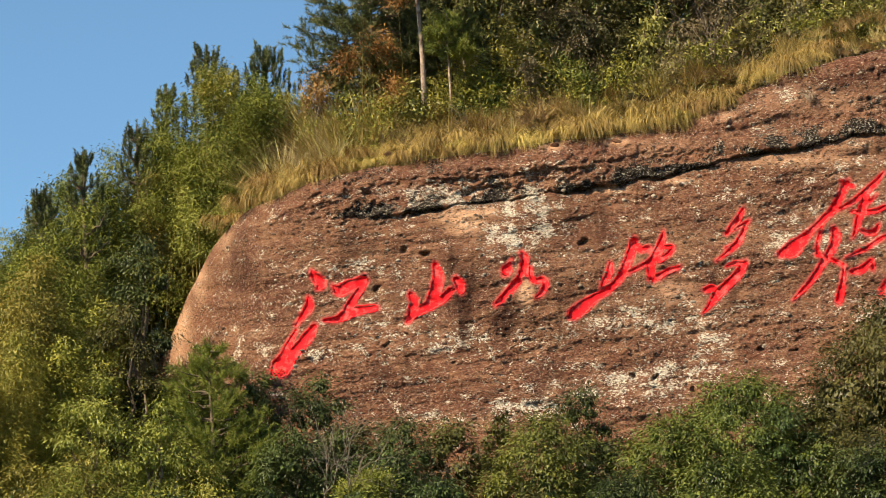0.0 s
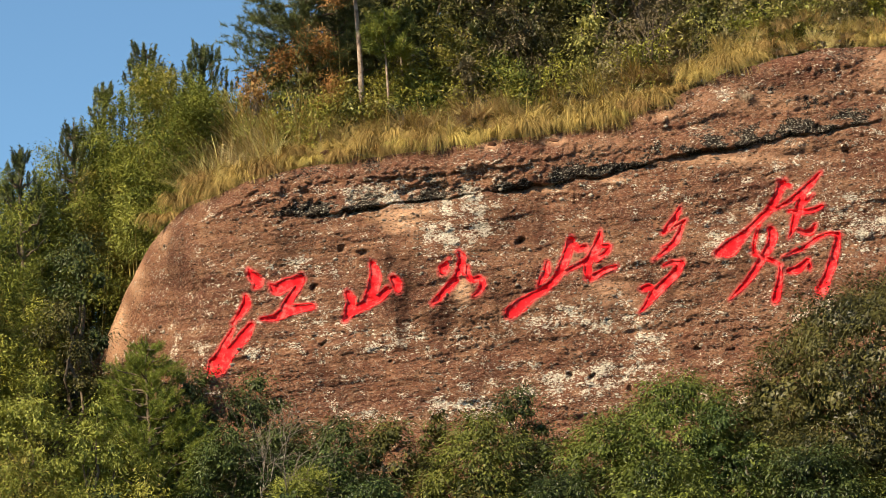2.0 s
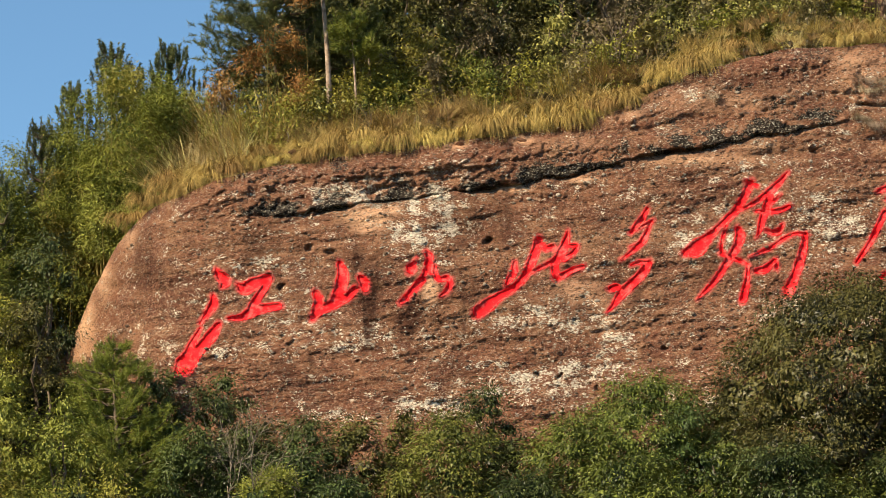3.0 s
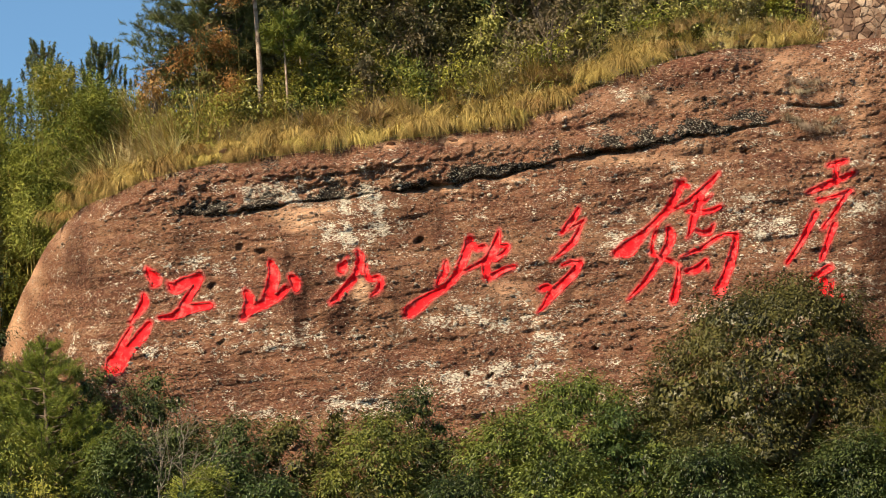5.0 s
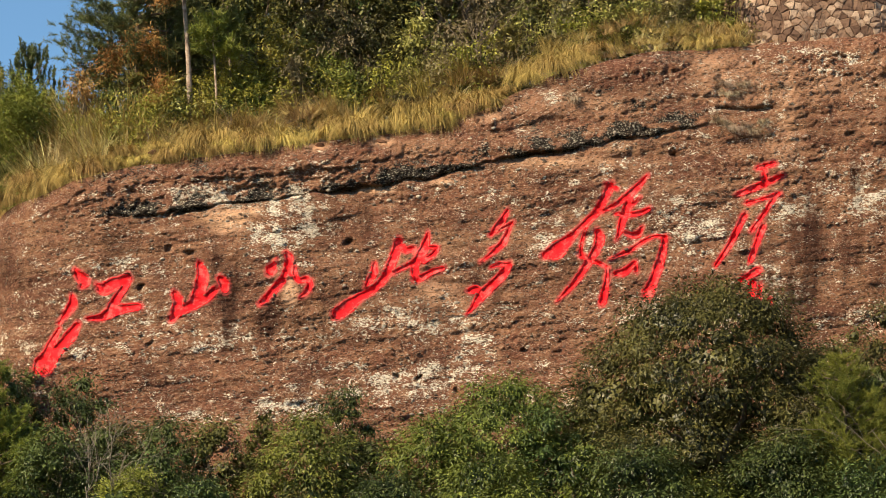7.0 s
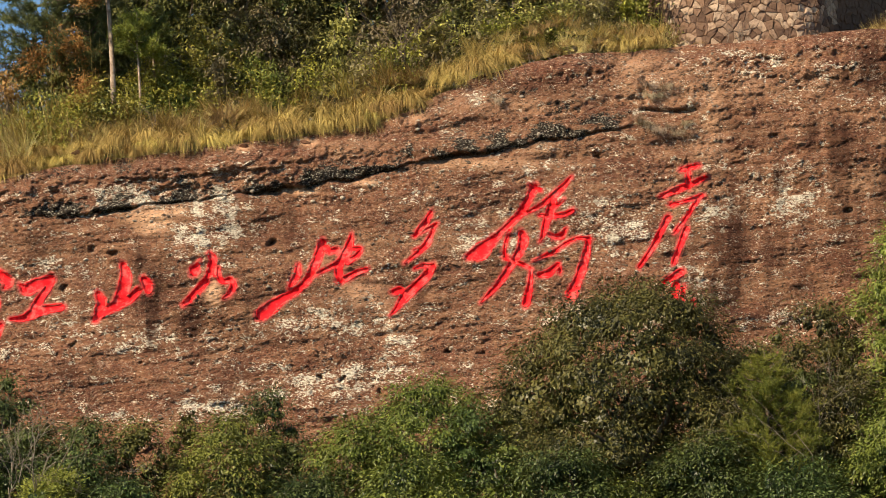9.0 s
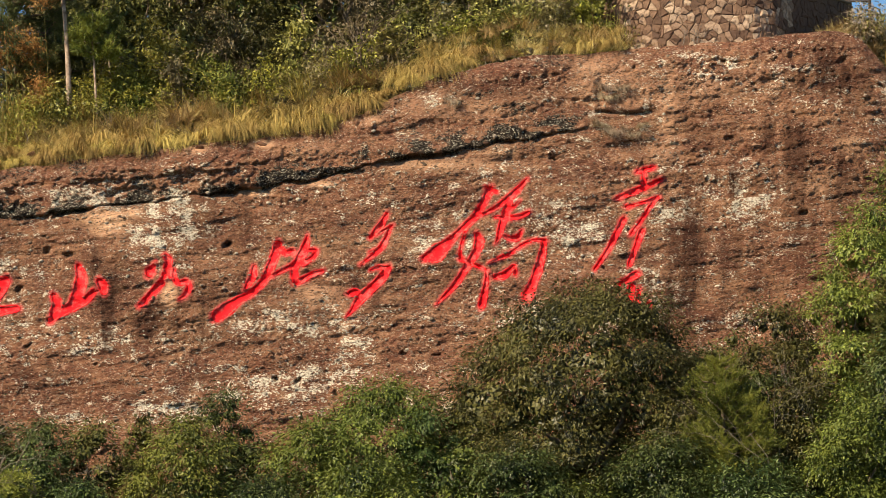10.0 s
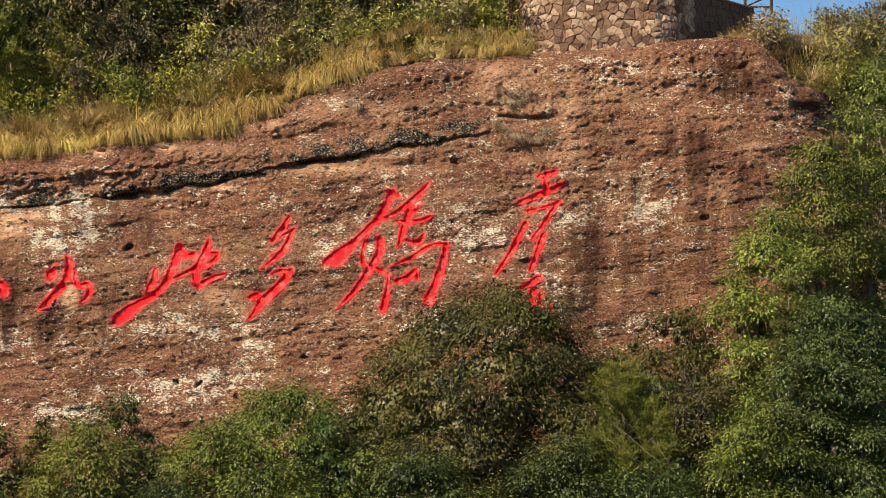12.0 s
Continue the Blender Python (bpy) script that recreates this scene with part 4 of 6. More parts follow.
def pine(seed, a, h, y, w, mat, label, low=0.25, whorls=11, tufts=24, base=None, lean_=0.0, group="pines", cone=1.0, up=0.35, bark_=None, n=26, length=0.2, width=0.016, trunk=0.016, finger=0.0):
    """A pine with whorls of limbs, each limb with tufted twigs."""
    limb_bark = BARK
    rng = np.random.default_rng(seed)
    top = spot(a, h, y)
    z0 = float(ground_z(top[0], y)) - 0.1
    hgt = top[2] - z0
    ob = thing("pine_tree", (top[0] - lean_ * hgt, y, z0), label, "tree", group)
    line = np.stack([np.linspace(0, lean_ * hgt, 9) + 0.012 * hgt * np.sin(np.linspace(0, 5, 9)), np.zeros(9), np.linspace(0, hgt, 9)], 1)
    tv, tf = tube(line, np.linspace(trunk * hgt + 0.03, 0.02, 9), 8)
    part("trunk", mesh_np("trunk", tv, tf, bark_ or BARK, True), ob)
    tips, ways = [], []
    for k in range(whorls):
        s = low + (1 - low) * (k + 0.3) / whorls
        c = np.array([np.interp(s, np.linspace(0, 1, 9), line[:, i]) for i in range(3)])
        reach = w / 2 * ((1 - s) / (1 - low)) ** (0.75 * cone) + 0.12
        for g in range(5):
            ang = k * 1.1 + g * 2 * math.pi / 5 + rng.normal() * 0.25
            r = reach * (0.75 + 0.4 * rng.random())
            end = c + np.array([math.cos(ang) * r, math.sin(ang) * r, up * r + 0.1 * rng.normal()])
            pts = limb_line(rng, c, end, 6, -0.15)
            lv, lf = tube(pts, np.linspace(0.006 * hgt + 0.008, 0.008, 6), 4)
            part("limb", mesh_np("limb", lv, lf, limb_bark, True), ob)
            m = max(4, int(tufts * r / (w / 2)))
            s2 = 0.25 + 0.75 * rng.random(m) ** 0.7
            q = np.stack([np.interp(s2, np.linspace(0, 1, 6), pts[:, i]) for i in range(3)], 1)
            off = unit(rng, m) * np.array([1, 1, 0.6]) * (0.10 + 0.22 * r * rng.random((m, 1)))
            tips.append(q + off)
            if finger:
                m = tufts
                stand = np.stack([end, 0.4 * c + 0.6 * end, c])[np.arange(m) % 3]
                tips[-1] = stand + np.stack([0.03 * rng.normal(size=m), 0.03 * rng.normal(size=m), finger * (rng.random(m) - 0.25)], 1)
                off = 0.02 * rng.normal(size=(m, 3)) + np.array([0, 0, 0.5])
            wv = off + (end - c) / (r + 0.01) * 0.25 + np.array([0, 0, 0.22])
            ways.append(wv / np.linalg.norm(wv, axis=1, keepdims=True))
    tips.append(line[-1:] + [[0, 0, 0.1]])
    ways.append(np.array([[0, 0, 1.0]]))
    part("crown", needle_tufts("crown", rng, np.concatenate(tips), np.concatenate(ways), mat, n, length, width), ob)
    return ob


def bamboo(seed, a, h, y, w, label, mat=None, canes=15, per=3300, low=0.25, leaf=(0.125, 0.044), name="bamboo_clump", category="bamboo", group="bamboo on the hillside", cane=0.035):
    """A clump of arching bamboo canes with drooping sprays of narrow leaves."""
    rng = np.random.default_rng(seed)
    top = spot(a, h, y)
    z0 = float(ground_z(top[0], y)) - 0.1
    hgt = top[2] - z0
    ob = thing(name, (top[0], y, z0), label, category, group)
    ps, ds, fs, reach = [], [], [], min(1.0, w / 3.2)
    for k in range(canes):
        ang, r = rng.random() * 6.283, w / 2 * math.sqrt(rng.random())
        H = hgt * (1 - 0.22 * (r / (w / 2)) ** 1.5) * (0.9 + 0.1 * rng.random()) if k else hgt
        foot = np.array([math.cos(ang), math.sin(ang), 0]) * r * 0.7
        tip = np.array([math.cos(ang) * r, math.sin(ang) * r, H])
        s = np.linspace(0, 1, 9)[:, None]
        pts = foot * (1 - s) + tip * s
        bow = np.array([math.cos(ang + 0.5), math.sin(ang + 0.5), 0]) * 0.10 * H
        pts = pts + bow * s ** 2.5 + np.array([0, 0, -0.04 * H]) * s ** 4
        cv, cf = tube(pts, np.linspace(cane, 0.004, 9) * (1 - 0.5 * s[:, 0]), 5)
        part("cane", mesh_np("cane", cv, cf, CANE, True), ob)
        n = int(per * H / 6)
        sprays = max(6, n // 12)
        t_ = low + (1 - low) * rng.random(sprays)
        c = np.stack([np.interp(t_, s[:, 0], pts[:, i]) for i in range(3)], 1)
        out = unit(rng, sprays) * np.array([1, 1, 0.3])
        out /= np.linalg.norm(out, axis=1, keepdims=True)
        swell = np.sin(np.clip((t_ - low) / (1 - low), 0, 1) ** 0.8 * math.pi * 0.93) + 0.12
        c = c + out * (0.85 * reach * swell * (0.55 + 0.45 * rng.random(sprays) ** 0.5))[:, None] + np.array([0, 0, -0.1])
        plume = 0.6 * vnoise(c[:, 0] * 1.5 + c[:, 1] * 0.8 + top[0], c[:, 2] * 1.1 - c[:, 1] * 0.6, 17) + 0.5 * vnoise(c[:, 0] * 0.7 + top[0], c[:, 2] * 0.6 + c[:, 1] * 0.5, 18)
        c, out = c[plume > -0.24], out[plume > -0.24]
        sprays = len(c)
        p = c[:, None] + rng.normal(size=(sprays, 12, 3)) * np.array([0.20, 0.20, 0.13])
        ps.append(p.reshape(-1, 3))
        ds.append((out[:, None] * 0.9 + rng.normal(size=p.shape) * 0.45 - np.array([0, 0, 0.55])).reshape(-1, 3))
        fs.append(np.repeat(out * 0.6 + np.array([0, 0, 0.6]), 12, 0) + 0.35 * rng.normal(size=(sprays * 12, 3)))
    p, d = np.concatenate(ps), np.concatenate(ds)
    f = 0.7 + 0.6 * rng.random(len(p))
    lv, lf = slips(p, d, np.concatenate(fs), leaf[0] * f, leaf[1] * f * (1.0 if name == "bamboo_clump" else 1.5))
    part("crown", mesh_np("crown", lv, lf, mat or LEAF_BAMBOO), ob)
    return ob


def twig_tree(rng, start, way, length, radius, depth, out):
    n = 5
    end = start + way * length
    pts = limb_line(rng, start, end, n, 0.1)
    out.append(tube(pts, np.linspace(radius, radius * 0.55, n), 4))
    if depth:
        for k in range(rng.integers(2, 5)):
            s = 0.35 + 0.65 * rng.random()
            c = np.array([np.interp(s, np.linspace(0, 1, n), pts[:, i]) for i in range(3)])
            d = way + rng.normal(size=3) * 0.55
            twig_tree(rng, c, d / np.linalg.norm(d), length * (0.5 + 0.3 * rng.random()), radius * 0.55, depth - 1, out)


def bare_shrub(seed, a, h, y, stems, label, spread_=0.5, depth=3, mat=None, thick=0.022, rest=None):
    """A leafless shrub of forking grey stems."""
    rng = np.random.default_rng(seed)
    top = spot(a, h, y)
    z0 = float(ground_z(top[0], y)) - 0.05 if rest is None else rest
    hgt = top[2] - z0
    ob = thing("bare_shrub", (top[0], y, z0), label, "shrub", "leafless shrubs")
    for k in range(stems):
        way = np.array([rng.normal() * spread_, rng.normal() * spread_ * 0.6, 1.0])
        out = []
        twig_tree(rng, np.array([0.15 * rng.normal(), 0.15 * rng.normal(), 0]), way / np.linalg.norm(way), hgt * 0.62, thick, depth, out)
        sv, sf = joined(out)
        part("stem", mesh_np("stem", sv, sf, mat or TWIG, True), ob)
    return ob


def tuft_mesh(seed, blades, length, droop, mat, width=0.02, spread_=0.35, fwd=0.5, side=1.0, bunches=16, lean=0.0):
    """A tussock of arching blades gathered in bunches; they hang towards -y."""
    rng = np.random.default_rng(seed)
    n, segs = blades, 5
    which = rng.integers(0, bunches, n)
    foot = rng.normal(size=(bunches, 3)) * np.array([spread_, spread_ * 0.5, 0.05])
    aim = np.stack([rng.normal(size=bunches) * 0.5 * side + foot[:, 0] * 0.8 + lean, rng.normal(size=bunches) * 0.35 - fwd, 0.6 + 0.5 * rng.random(bunches)], 1)
    reach, sag = 0.7 + 0.5 * rng.random(bunches), 0.65 + 0.7 * rng.random(bunches)
    root = foot[which] + rng.normal(size=(n, 3)) * np.array([0.07, 0.05, 0.02])
    d = aim[which] + rng.normal(size=(n, 3)) * 0.20
    d /= np.linalg.norm(d, axis=1, keepdims=True)
    L = length * reach[which] * (0.6 + 0.5 * rng.random(n))
    pts, p, g = [root], root, d.copy()
    for k in range(segs - 1):
        p = p + g * (L / (segs - 1))[:, None]
        pts.append(p)
        g = g + np.array([0, 0, -1.0]) * (droop * sag[which] * (0.75 + 0.5 * rng.random(n)))[:, None]
        g /= np.linalg.norm(g, axis=1, keepdims=True)
    pts = np.stack(pts, 1)
    sidev = np.stack([np.cos(rng.random(n) * 6.28), np.sin(rng.random(n) * 6.28) * 0.6, np.zeros(n)], 1)
    wid = np.array([1.0, 1.0, 0.85, 0.55, 0.06])[None, :, None] * width * (0.6 + 0.8 * rng.random((n, 1, 1)))
    v = np.stack([pts - sidev[:, None] * wid / 2, pts + sidev[:, None] * wid / 2], 2)
    base = np.arange(n)[:, None] * segs * 2 + np.arange(segs - 1)[None] * 2
    f = np.stack([base, base + 1, base + 3, base + 2], -1).reshape(-1, 4)
    return mesh_np("blades", v.reshape(-1, 3), f, mat)


TUFTS = [tuft_mesh(900 + k, 480, 1.15 + 0.08 * k, 0.85, GRASS, 0.020, 0.26, 0.55, 1.35, 20) for k in range(5)]
TUFTS_UP = [tuft_mesh(920 + k, 150, 1.3, 0.30, (GRASS, STRAW)[k % 2], 0.018, 0.35, 0.25, 1.0, 12) for k in range(4)]
REEDS = [tuft_mesh(960 + k, 120, 1.9, 0.16, (STRAW, GRASS, STRAW)[k], 0.020, 0.40, 0.25, 0.9, 14, -0.35) for k in range(3)]
BRUSHES = [tuft_mesh(980 + k, 150, 1.0, 0.4, BRUSH, 0.022, 0.4, 0.2, 1.3, 14) for k in range(2)]
TUFTS_DRY = [tuft_mesh(940 + k, 220, 0.9, 0.75, DEAD, 0.018, 0.13, 0.6, 0.6, 12) for k in range(2)]


def tussock(k, meshes, a, h, y, rz, size, label, group, lift=0.0):
    ob = new("grass_tussock", meshes[k % len(meshes)])
    ob.matrix_world = pose(*(spot(a, h, y) + np.array([0, 0, lift])), 0, 0, rz) @ Matrix.Scale(size, 4)
    return tagged(ob, label, "grass", group)

# ---- trees and bushes below the cliff ----
BROAD = "rounded evergreen tree with glossy dark green leaves"
pine(101, *(-14.68, -3.22), 151.0, 4.9, NEEDLES_BRIGHT, "young pine with feathery bright green needles below the cliff", low=0.15, whorls=13, tufts=60, cone=0.7, n=44, length=0.15, width=0.008)
pine(102, *(-15.38, -3.98), 152.5, 3.6, NEEDLES_BRIGHT, "young pine with feathery bright green needles below the cliff", low=0.15, whorls=11, tufts=50, cone=0.75, n=44, length=0.15, width=0.008)
broadleaf(103, *(-12.92, -4.14), 153.0, 2.1, LEAF_OLIVE, "small olive-green tree against the foot of the cliff", low=0.3)
broadleaf(104, *(-10.98, -4.3), 153.2, 3.3, LEAF_DARK, BROAD)
broadleaf(105, *(-11.88, -6.12), 149.5, 3.7, LEAF_DARK, BROAD, low=0.1)
broadleaf(106, *(-7.98, -5.86), 151.5, 3.2, LEAF_DARK, BROAD, low=0.15)
broadleaf(107, *(-6.12, -5.94), 152.0, 2.9, LEAF_OLIVE, "small olive-green tree against the foot of the cliff", low=0.15)
broadleaf(108, *(-4.48, -5.48), 154.0, 1.8, LEAF_OLIVE, "thin olive sapling against the foot of the cliff", low=0.2, per=54)
broadleaf(109, *(-9.24, -7.7), 148.0, 2.9, LEAF_LIME, "low domed bush of yellow-green foliage", "bush", low=0.1, leaf=(0.10, 0.032), per=520, droop=0.0, n=14, clump=20, size=0.16)
broadleaf(110, *(-2.88, -5.78), 149.5, 4.6, LEAF_FRESH, "rounded tree with dense bright green leaves", low=0.1, per=215)
broadleaf(111, *(-1.52, -4.78), 152.5, 3.0, LEAF_DARK, BROAD, low=0.2, squash=1.1)
broadleaf(112, *(1.52, -5.78), 150.5, 4.4, LEAF_BRIGHT, "rounded tree with dense mid-green leaves", low=0.1)
broadleaf(113, *(4.12, -4.3), 151.5, 5.6, LEAF_BRIGHT, "rounded tree with dense mid-green leaves", low=0.2, per=163)
broadleaf(114, *(5.52, -5.42), 150.0, 3.5, LEAF_DARK, BROAD, low=0.15)
broadleaf(115, *(11.22, -0.82), 151.5, 10.3, LEAF_OLIVE, "broad domed evergreen tree with olive and brownish leaves", low=0.24, n=46, per=125, peak=0.62)
broadleaf(147, *(9.3, -4.3), 154.0, 4.2, LEAF_DARK, BROAD, low=0.1)
broadleaf(148, *(12.6, -3.9), 154.0, 4.2, LEAF_DARK, BROAD, low=0.1)
broadleaf(116, *(6.72, -6.68), 147.5, 1.7, LEAF_BRIGHT, "yellow-green sapling below the cliff", "bush", low=0.1)
broadleaf(117, *(11.22, -8.02), 146.5, 3.0, LEAF_BRIGHT, "light green bush with broad leaves", "bush", low=0.1)
broadleaf(118, *(3.52, -7.18), 147.5, 4.4, LEAF_BRIGHT, "rounded tree with dense mid-green leaves", low=0.05)
broadleaf(119, *(8.92, -6.78), 147.0, 4.4, LEAF_DARK, BROAD, low=0.05)
broadleaf(120, *(-6.68, -7.98), 147.5, 3.4, LEAF_DARK, BROAD, low=0.05)
broadleaf(121, *(-0.08, -7.78), 147.0, 3.6, LEAF_DARK, BROAD, low=0.05)
broadleaf(122, *(13.92, -6.38), 147.5, 4.6, LEAF_DARK, BROAD, low=0.05)
pine(123, *(16.08, -3.5), 148.5, 4.8, NEEDLES_BRIGHT, "young pine with long bright green needles", low=0.12, whorls=14, tufts=50, cone=0.8, n=44, length=0.16, width=0.008)
broadleaf(124, *(17.92, -1.46), 151.5, 3.6, LEAF_OLIVE, "slim evergreen tree close to the rock", low=0.25)
broadleaf(125, *(16.28, -2.5), 152.0, 3.3, LEAF_OLIVE, "slim evergreen tree close to the rock", low=0.15)
broadleaf(145, *(14.7, -3.3), 153.0, 3.6, LEAF_DARK, BROAD, low=0.1)
broadleaf(146, *(18.6, -2.6), 152.5, 3.4, LEAF_DARK, BROAD, low=0.1)
broadleaf(126, *(19.02, -3.82), 149.5, 4.6, LEAF_OLIVE, "olive bush with thin leaves and dead twigs", low=0.1, per=170)
broadleaf(127, *(17.12, -7.18), 146.5, 4.2, LEAF_DARK, BROAD, low=0.05)
broadleaf(128, *(21.3, 1.9), 150.5, 4.6, LEAF_FRESH, "tall evergreen tree with dense green leaves", low=0.1, n=46, per=215)
broadleaf(129, *(23.1, 4.6), 152.0, 4.6, LEAF_FRESH, "tall evergreen tree with dense green leaves", low=0.1, n=46, per=215)
broadleaf(130, *(24.9, 7.0), 153.5, 4.4, LEAF_FRESH, "tall evergreen tree with dense green leaves", low=0.1, n=46, per=215)
broadleaf(131, *(25.6, 8.9), 157.0, 3.4, LEAF_DARK, "tall evergreen tree with dense dark leaves", low=0.4, n=10)
broadleaf(144, *(19.9, -0.2), 150.8, 3.2, LEAF_FRESH, "rounded tree with dense mid-green leaves close to the rock", low=0.15)
broadleaf(132, *(23.52, -1.18), 147.5, 6.0, LEAF_DARK, "large evergreen tree with glossy dark green leaves", low=0.1, n=36, per=220)
broadleaf(133, *(20.92, -4.98), 146.5, 4.4, LEAF_BRIGHT, "rounded tree with dense mid-green leaves", low=0.05)
pine(134, *(22.08, -0.42), 148.5, 3.0, NEEDLES, "pine with dark needles among the broadleaf trees", low=0.2, whorls=10, tufts=36, n=28)
broadleaf(140, *(17.12, -3.98), 150.0, 3.6, LEAF_DARK, BROAD, low=0.1)
broadleaf(141, *(-9.68, -5.92), 151.5, 2.9, LEAF_OLIVE, "small olive-green tree against the foot of the cliff", low=0.1)
broadleaf(149, *(-10.3, -6.2), 150.5, 3.4, LEAF_DARK, BROAD, low=0.05)
broadleaf(190, *(-8.3, -6.8), 149.5, 3.2, LEAF_DARK, BROAD, low=0.05)
broadleaf(142, *(-13.48, -4.38), 151.8, 2.6, LEAF_DARK, BROAD, low=0.1)
broadleaf(143, *(7.12, -5.12), 151.0, 3.3, LEAF_OLIVE, "olive-green tree close to the rock", low=0.1)
bare_shrub(135, *(-11.18, -4.98), 148.2, 4, "leafless grey shrub with fine forking twigs below the rock", 0.9, 3, None, 0.03)
bare_shrub(136, *(-10.08, -5.28), 148.6, 3, "leafless grey shrub with fine forking twigs below the rock", 0.8, 3, None, 0.028)
bare_shrub(137, *(18.56, -3.54), 147.3, 5, "leafless pale shrub with arching stems", 0.5)
bare_shrub(138, *(-7.28, -8.08), 146.5, 3, "fallen pale branch among the bushes", 0.7, 2)

for k, a in enumerate(np.arange(-22.5, 26, 2.1)):
    h = -8.5 - 0.4 * (k % 3)
    kind = ((LEAF_DARK, "low evergreen bush in the undergrowth"), (LEAF_BRIGHT, "low bush with bright green leaves in the undergrowth"), (LEAF_OLIVE, "low olive bush in the undergrowth"))[(0, 0, 1, 0, 2)[k % 5]]
    broadleaf(150 + k, a, h, 144.0 + (k * 3 % 4) * 0.5, 3.0, kind[0], kind[1], "bush", low=0.0, per=64, leaf=(0.19, 0.09), group="undergrowth")

# ---- trees of the western hillside ----
broadleaf(201, *(-17.88, -1.54), 152.0, 3.6, LEAF_OLIVE, "evergreen bush with brownish leaves beside the rock", low=0.1)
broadleaf(202, *(-17.2, 0.75), 154.5, 3.0, LEAF_DARK, BROAD, low=0.3)
broadleaf(203, *(-18.68, -4.28), 148.0, 3.8, LEAF_LIME, "light green bush with tufted leaves", low=0.1, leaf=(0.13, 0.048))
broadleaf(204, *(-16.68, -4.98), 148.0, 2.6, LEAF_LIME, "light green bush with tufted leaves", low=0.1, leaf=(0.13, 0.048))
bamboo(205, *(-20.92, 2.0), 158.0, 4.4, "tall bamboo clump with yellow-green leaves")
bamboo(206, *(-22.28, 0.22), 153.0, 4.0, "tall bamboo clump with yellow-green leaves", LEAF_YELLOW)
bamboo(207, *(-19.52, 3.2), 165.0, 4.0, "tall bamboo clump with green leaves")
bamboo(208, *(-18.12, 4.1), 167.0, 4.4, "tall bamboo clump with green leaves")
bamboo(209, *(-16.28, 5.1), 168.0, 4.6, "tall bamboo clump with green leaves")
bamboo(210, *(-14.44, 6.5), 165.5, 4.4, "tall bamboo clump with green leaves")
bamboo(211, *(-13.42, 7.38), 166.5, 2.6, "tall slender bamboo with yellowing leaves", LEAF_YELLOW, 8)
bamboo(212, *(-12.08, 6.38), 167.0, 3.0, "tall bamboo clump with green leaves")
bamboo(213, *(-15.88, 2.82), 166.0, 3.0, "bamboo clump with yellow-green leaves at the brow", LEAF_YELLOW)
bamboo(214, *(-20.08, -1.18), 152.5, 3.6, "bamboo clump with yellow-green leaves", LEAF_YELLOW)
bamboo(215, *(-22.48, -2.38), 149.0, 3.4, "bamboo clump with yellow-green leaves", LEAF_YELLOW)
bamboo(216, *(-20.68, -6.58), 146.5, 4.0, "low clump of yellow bamboo leaves", LEAF_YELLOW, 12, 1100, 0.05)
bamboo(217, *(-15.68, -7.48), 146.5, 3.2, "low clump of yellow bamboo leaves", LEAF_YELLOW, 9, 1100, 0.05)
bamboo(218, *(-18.28, -7.18), 146.5, 3.6, "low clump of bamboo leaves", None, 10, 1100, 0.05)
bamboo(219, *(-16.48, 2.22), 165.0, 3.6, "bamboo clump with green leaves beside the rock")
bamboo(220, *(-18.68, 0.22), 168.0, 3.6, "bamboo clump with green leaves")
bamboo(221, *(-14.48, 3.92), 167.5, 3.4, "bamboo clump with yellow-green leaves at the brow", LEAF_YELLOW)
bamboo(222, *(-12.68, 5.12), 168.0, 3.4, "bamboo clump with green leaves at the brow")
bamboo(224, *(-14.8, 2.38), 163.9, 2.2, "bamboo clump with yellow-green leaves at the brow", LEAF_LIME, 10)
bamboo(223, *(-22.68, 0.92), 160.0, 3.4, "tall bamboo clump with green leaves")
for k, ((a, h), w) in enumerate([((-18.38, 2.32), 3.6), ((-19.98, 0.62), 4.2), ((-21.68, -0.28), 4.4), ((-15.88, 3.58), 3.8), ((-22.48, -1.18), 4.4), ((-14.18, 4.72), 3.2), ((-18.88, -0.78), 3.6)]):
    broadleaf(260 + k, a, h, 170.0 - 1.5 * (k % 2), w, (LEAF_DARK, LEAF_BRIGHT)[k % 2], "evergreen tree standing behind the bamboo", low=0.15, per=80, leaf=(0.19, 0.08), group="trees behind the bamboo")
for k, ((a, h), y, w) in enumerate([((-19.12, 3.58), 163.0, 2.6), ((-20.62, 2.22), 161.0, 2.6), ((-17.18, 4.52), 166.0, 3.0), ((-16.12, 5.78), 168.0, 3.2), ((-14.72, 7.18), 170.0, 3.6), ((-12.68, 7.06), 170.0, 3.0)]):
    pine(230 + k, a, h, y, w * 1.05, NEEDLES_DARK, "dark pine standing above the bamboo", low=0.35, whorls=8, tufts=18, n=30, length=0.13, width=0.016, up=0.7, finger=0.5)

# ---- plants on top of the cliff ----
pine(301, *(-7.52, 13.62), 164.5, 7.0, NEEDLES_DARK, "tall pine with bare pale trunk and wide dark limbs", low=0.60, whorls=6, tufts=32, cone=0.4, n=46, length=0.19, width=0.010, up=0.1, bark_=BARK_PINE, trunk=0.009, lean_=-0.03)
pine(302, *(-6.2, 8.42), 164.5, 2.2, NEEDLES_BRIGHT, "thin pine with a bare trunk and few green tufts", low=0.72, whorls=4, tufts=20, n=30, bark_=BARK_PINE, trunk=0.008)
pine(303, *(-5.68, 8.62), 166.5, 2.0, NEEDLES, "thin pine with a bare trunk and few green tufts", low=0.75, whorls=4, tufts=16, n=30, bark_=BARK_PINE, trunk=0.008)
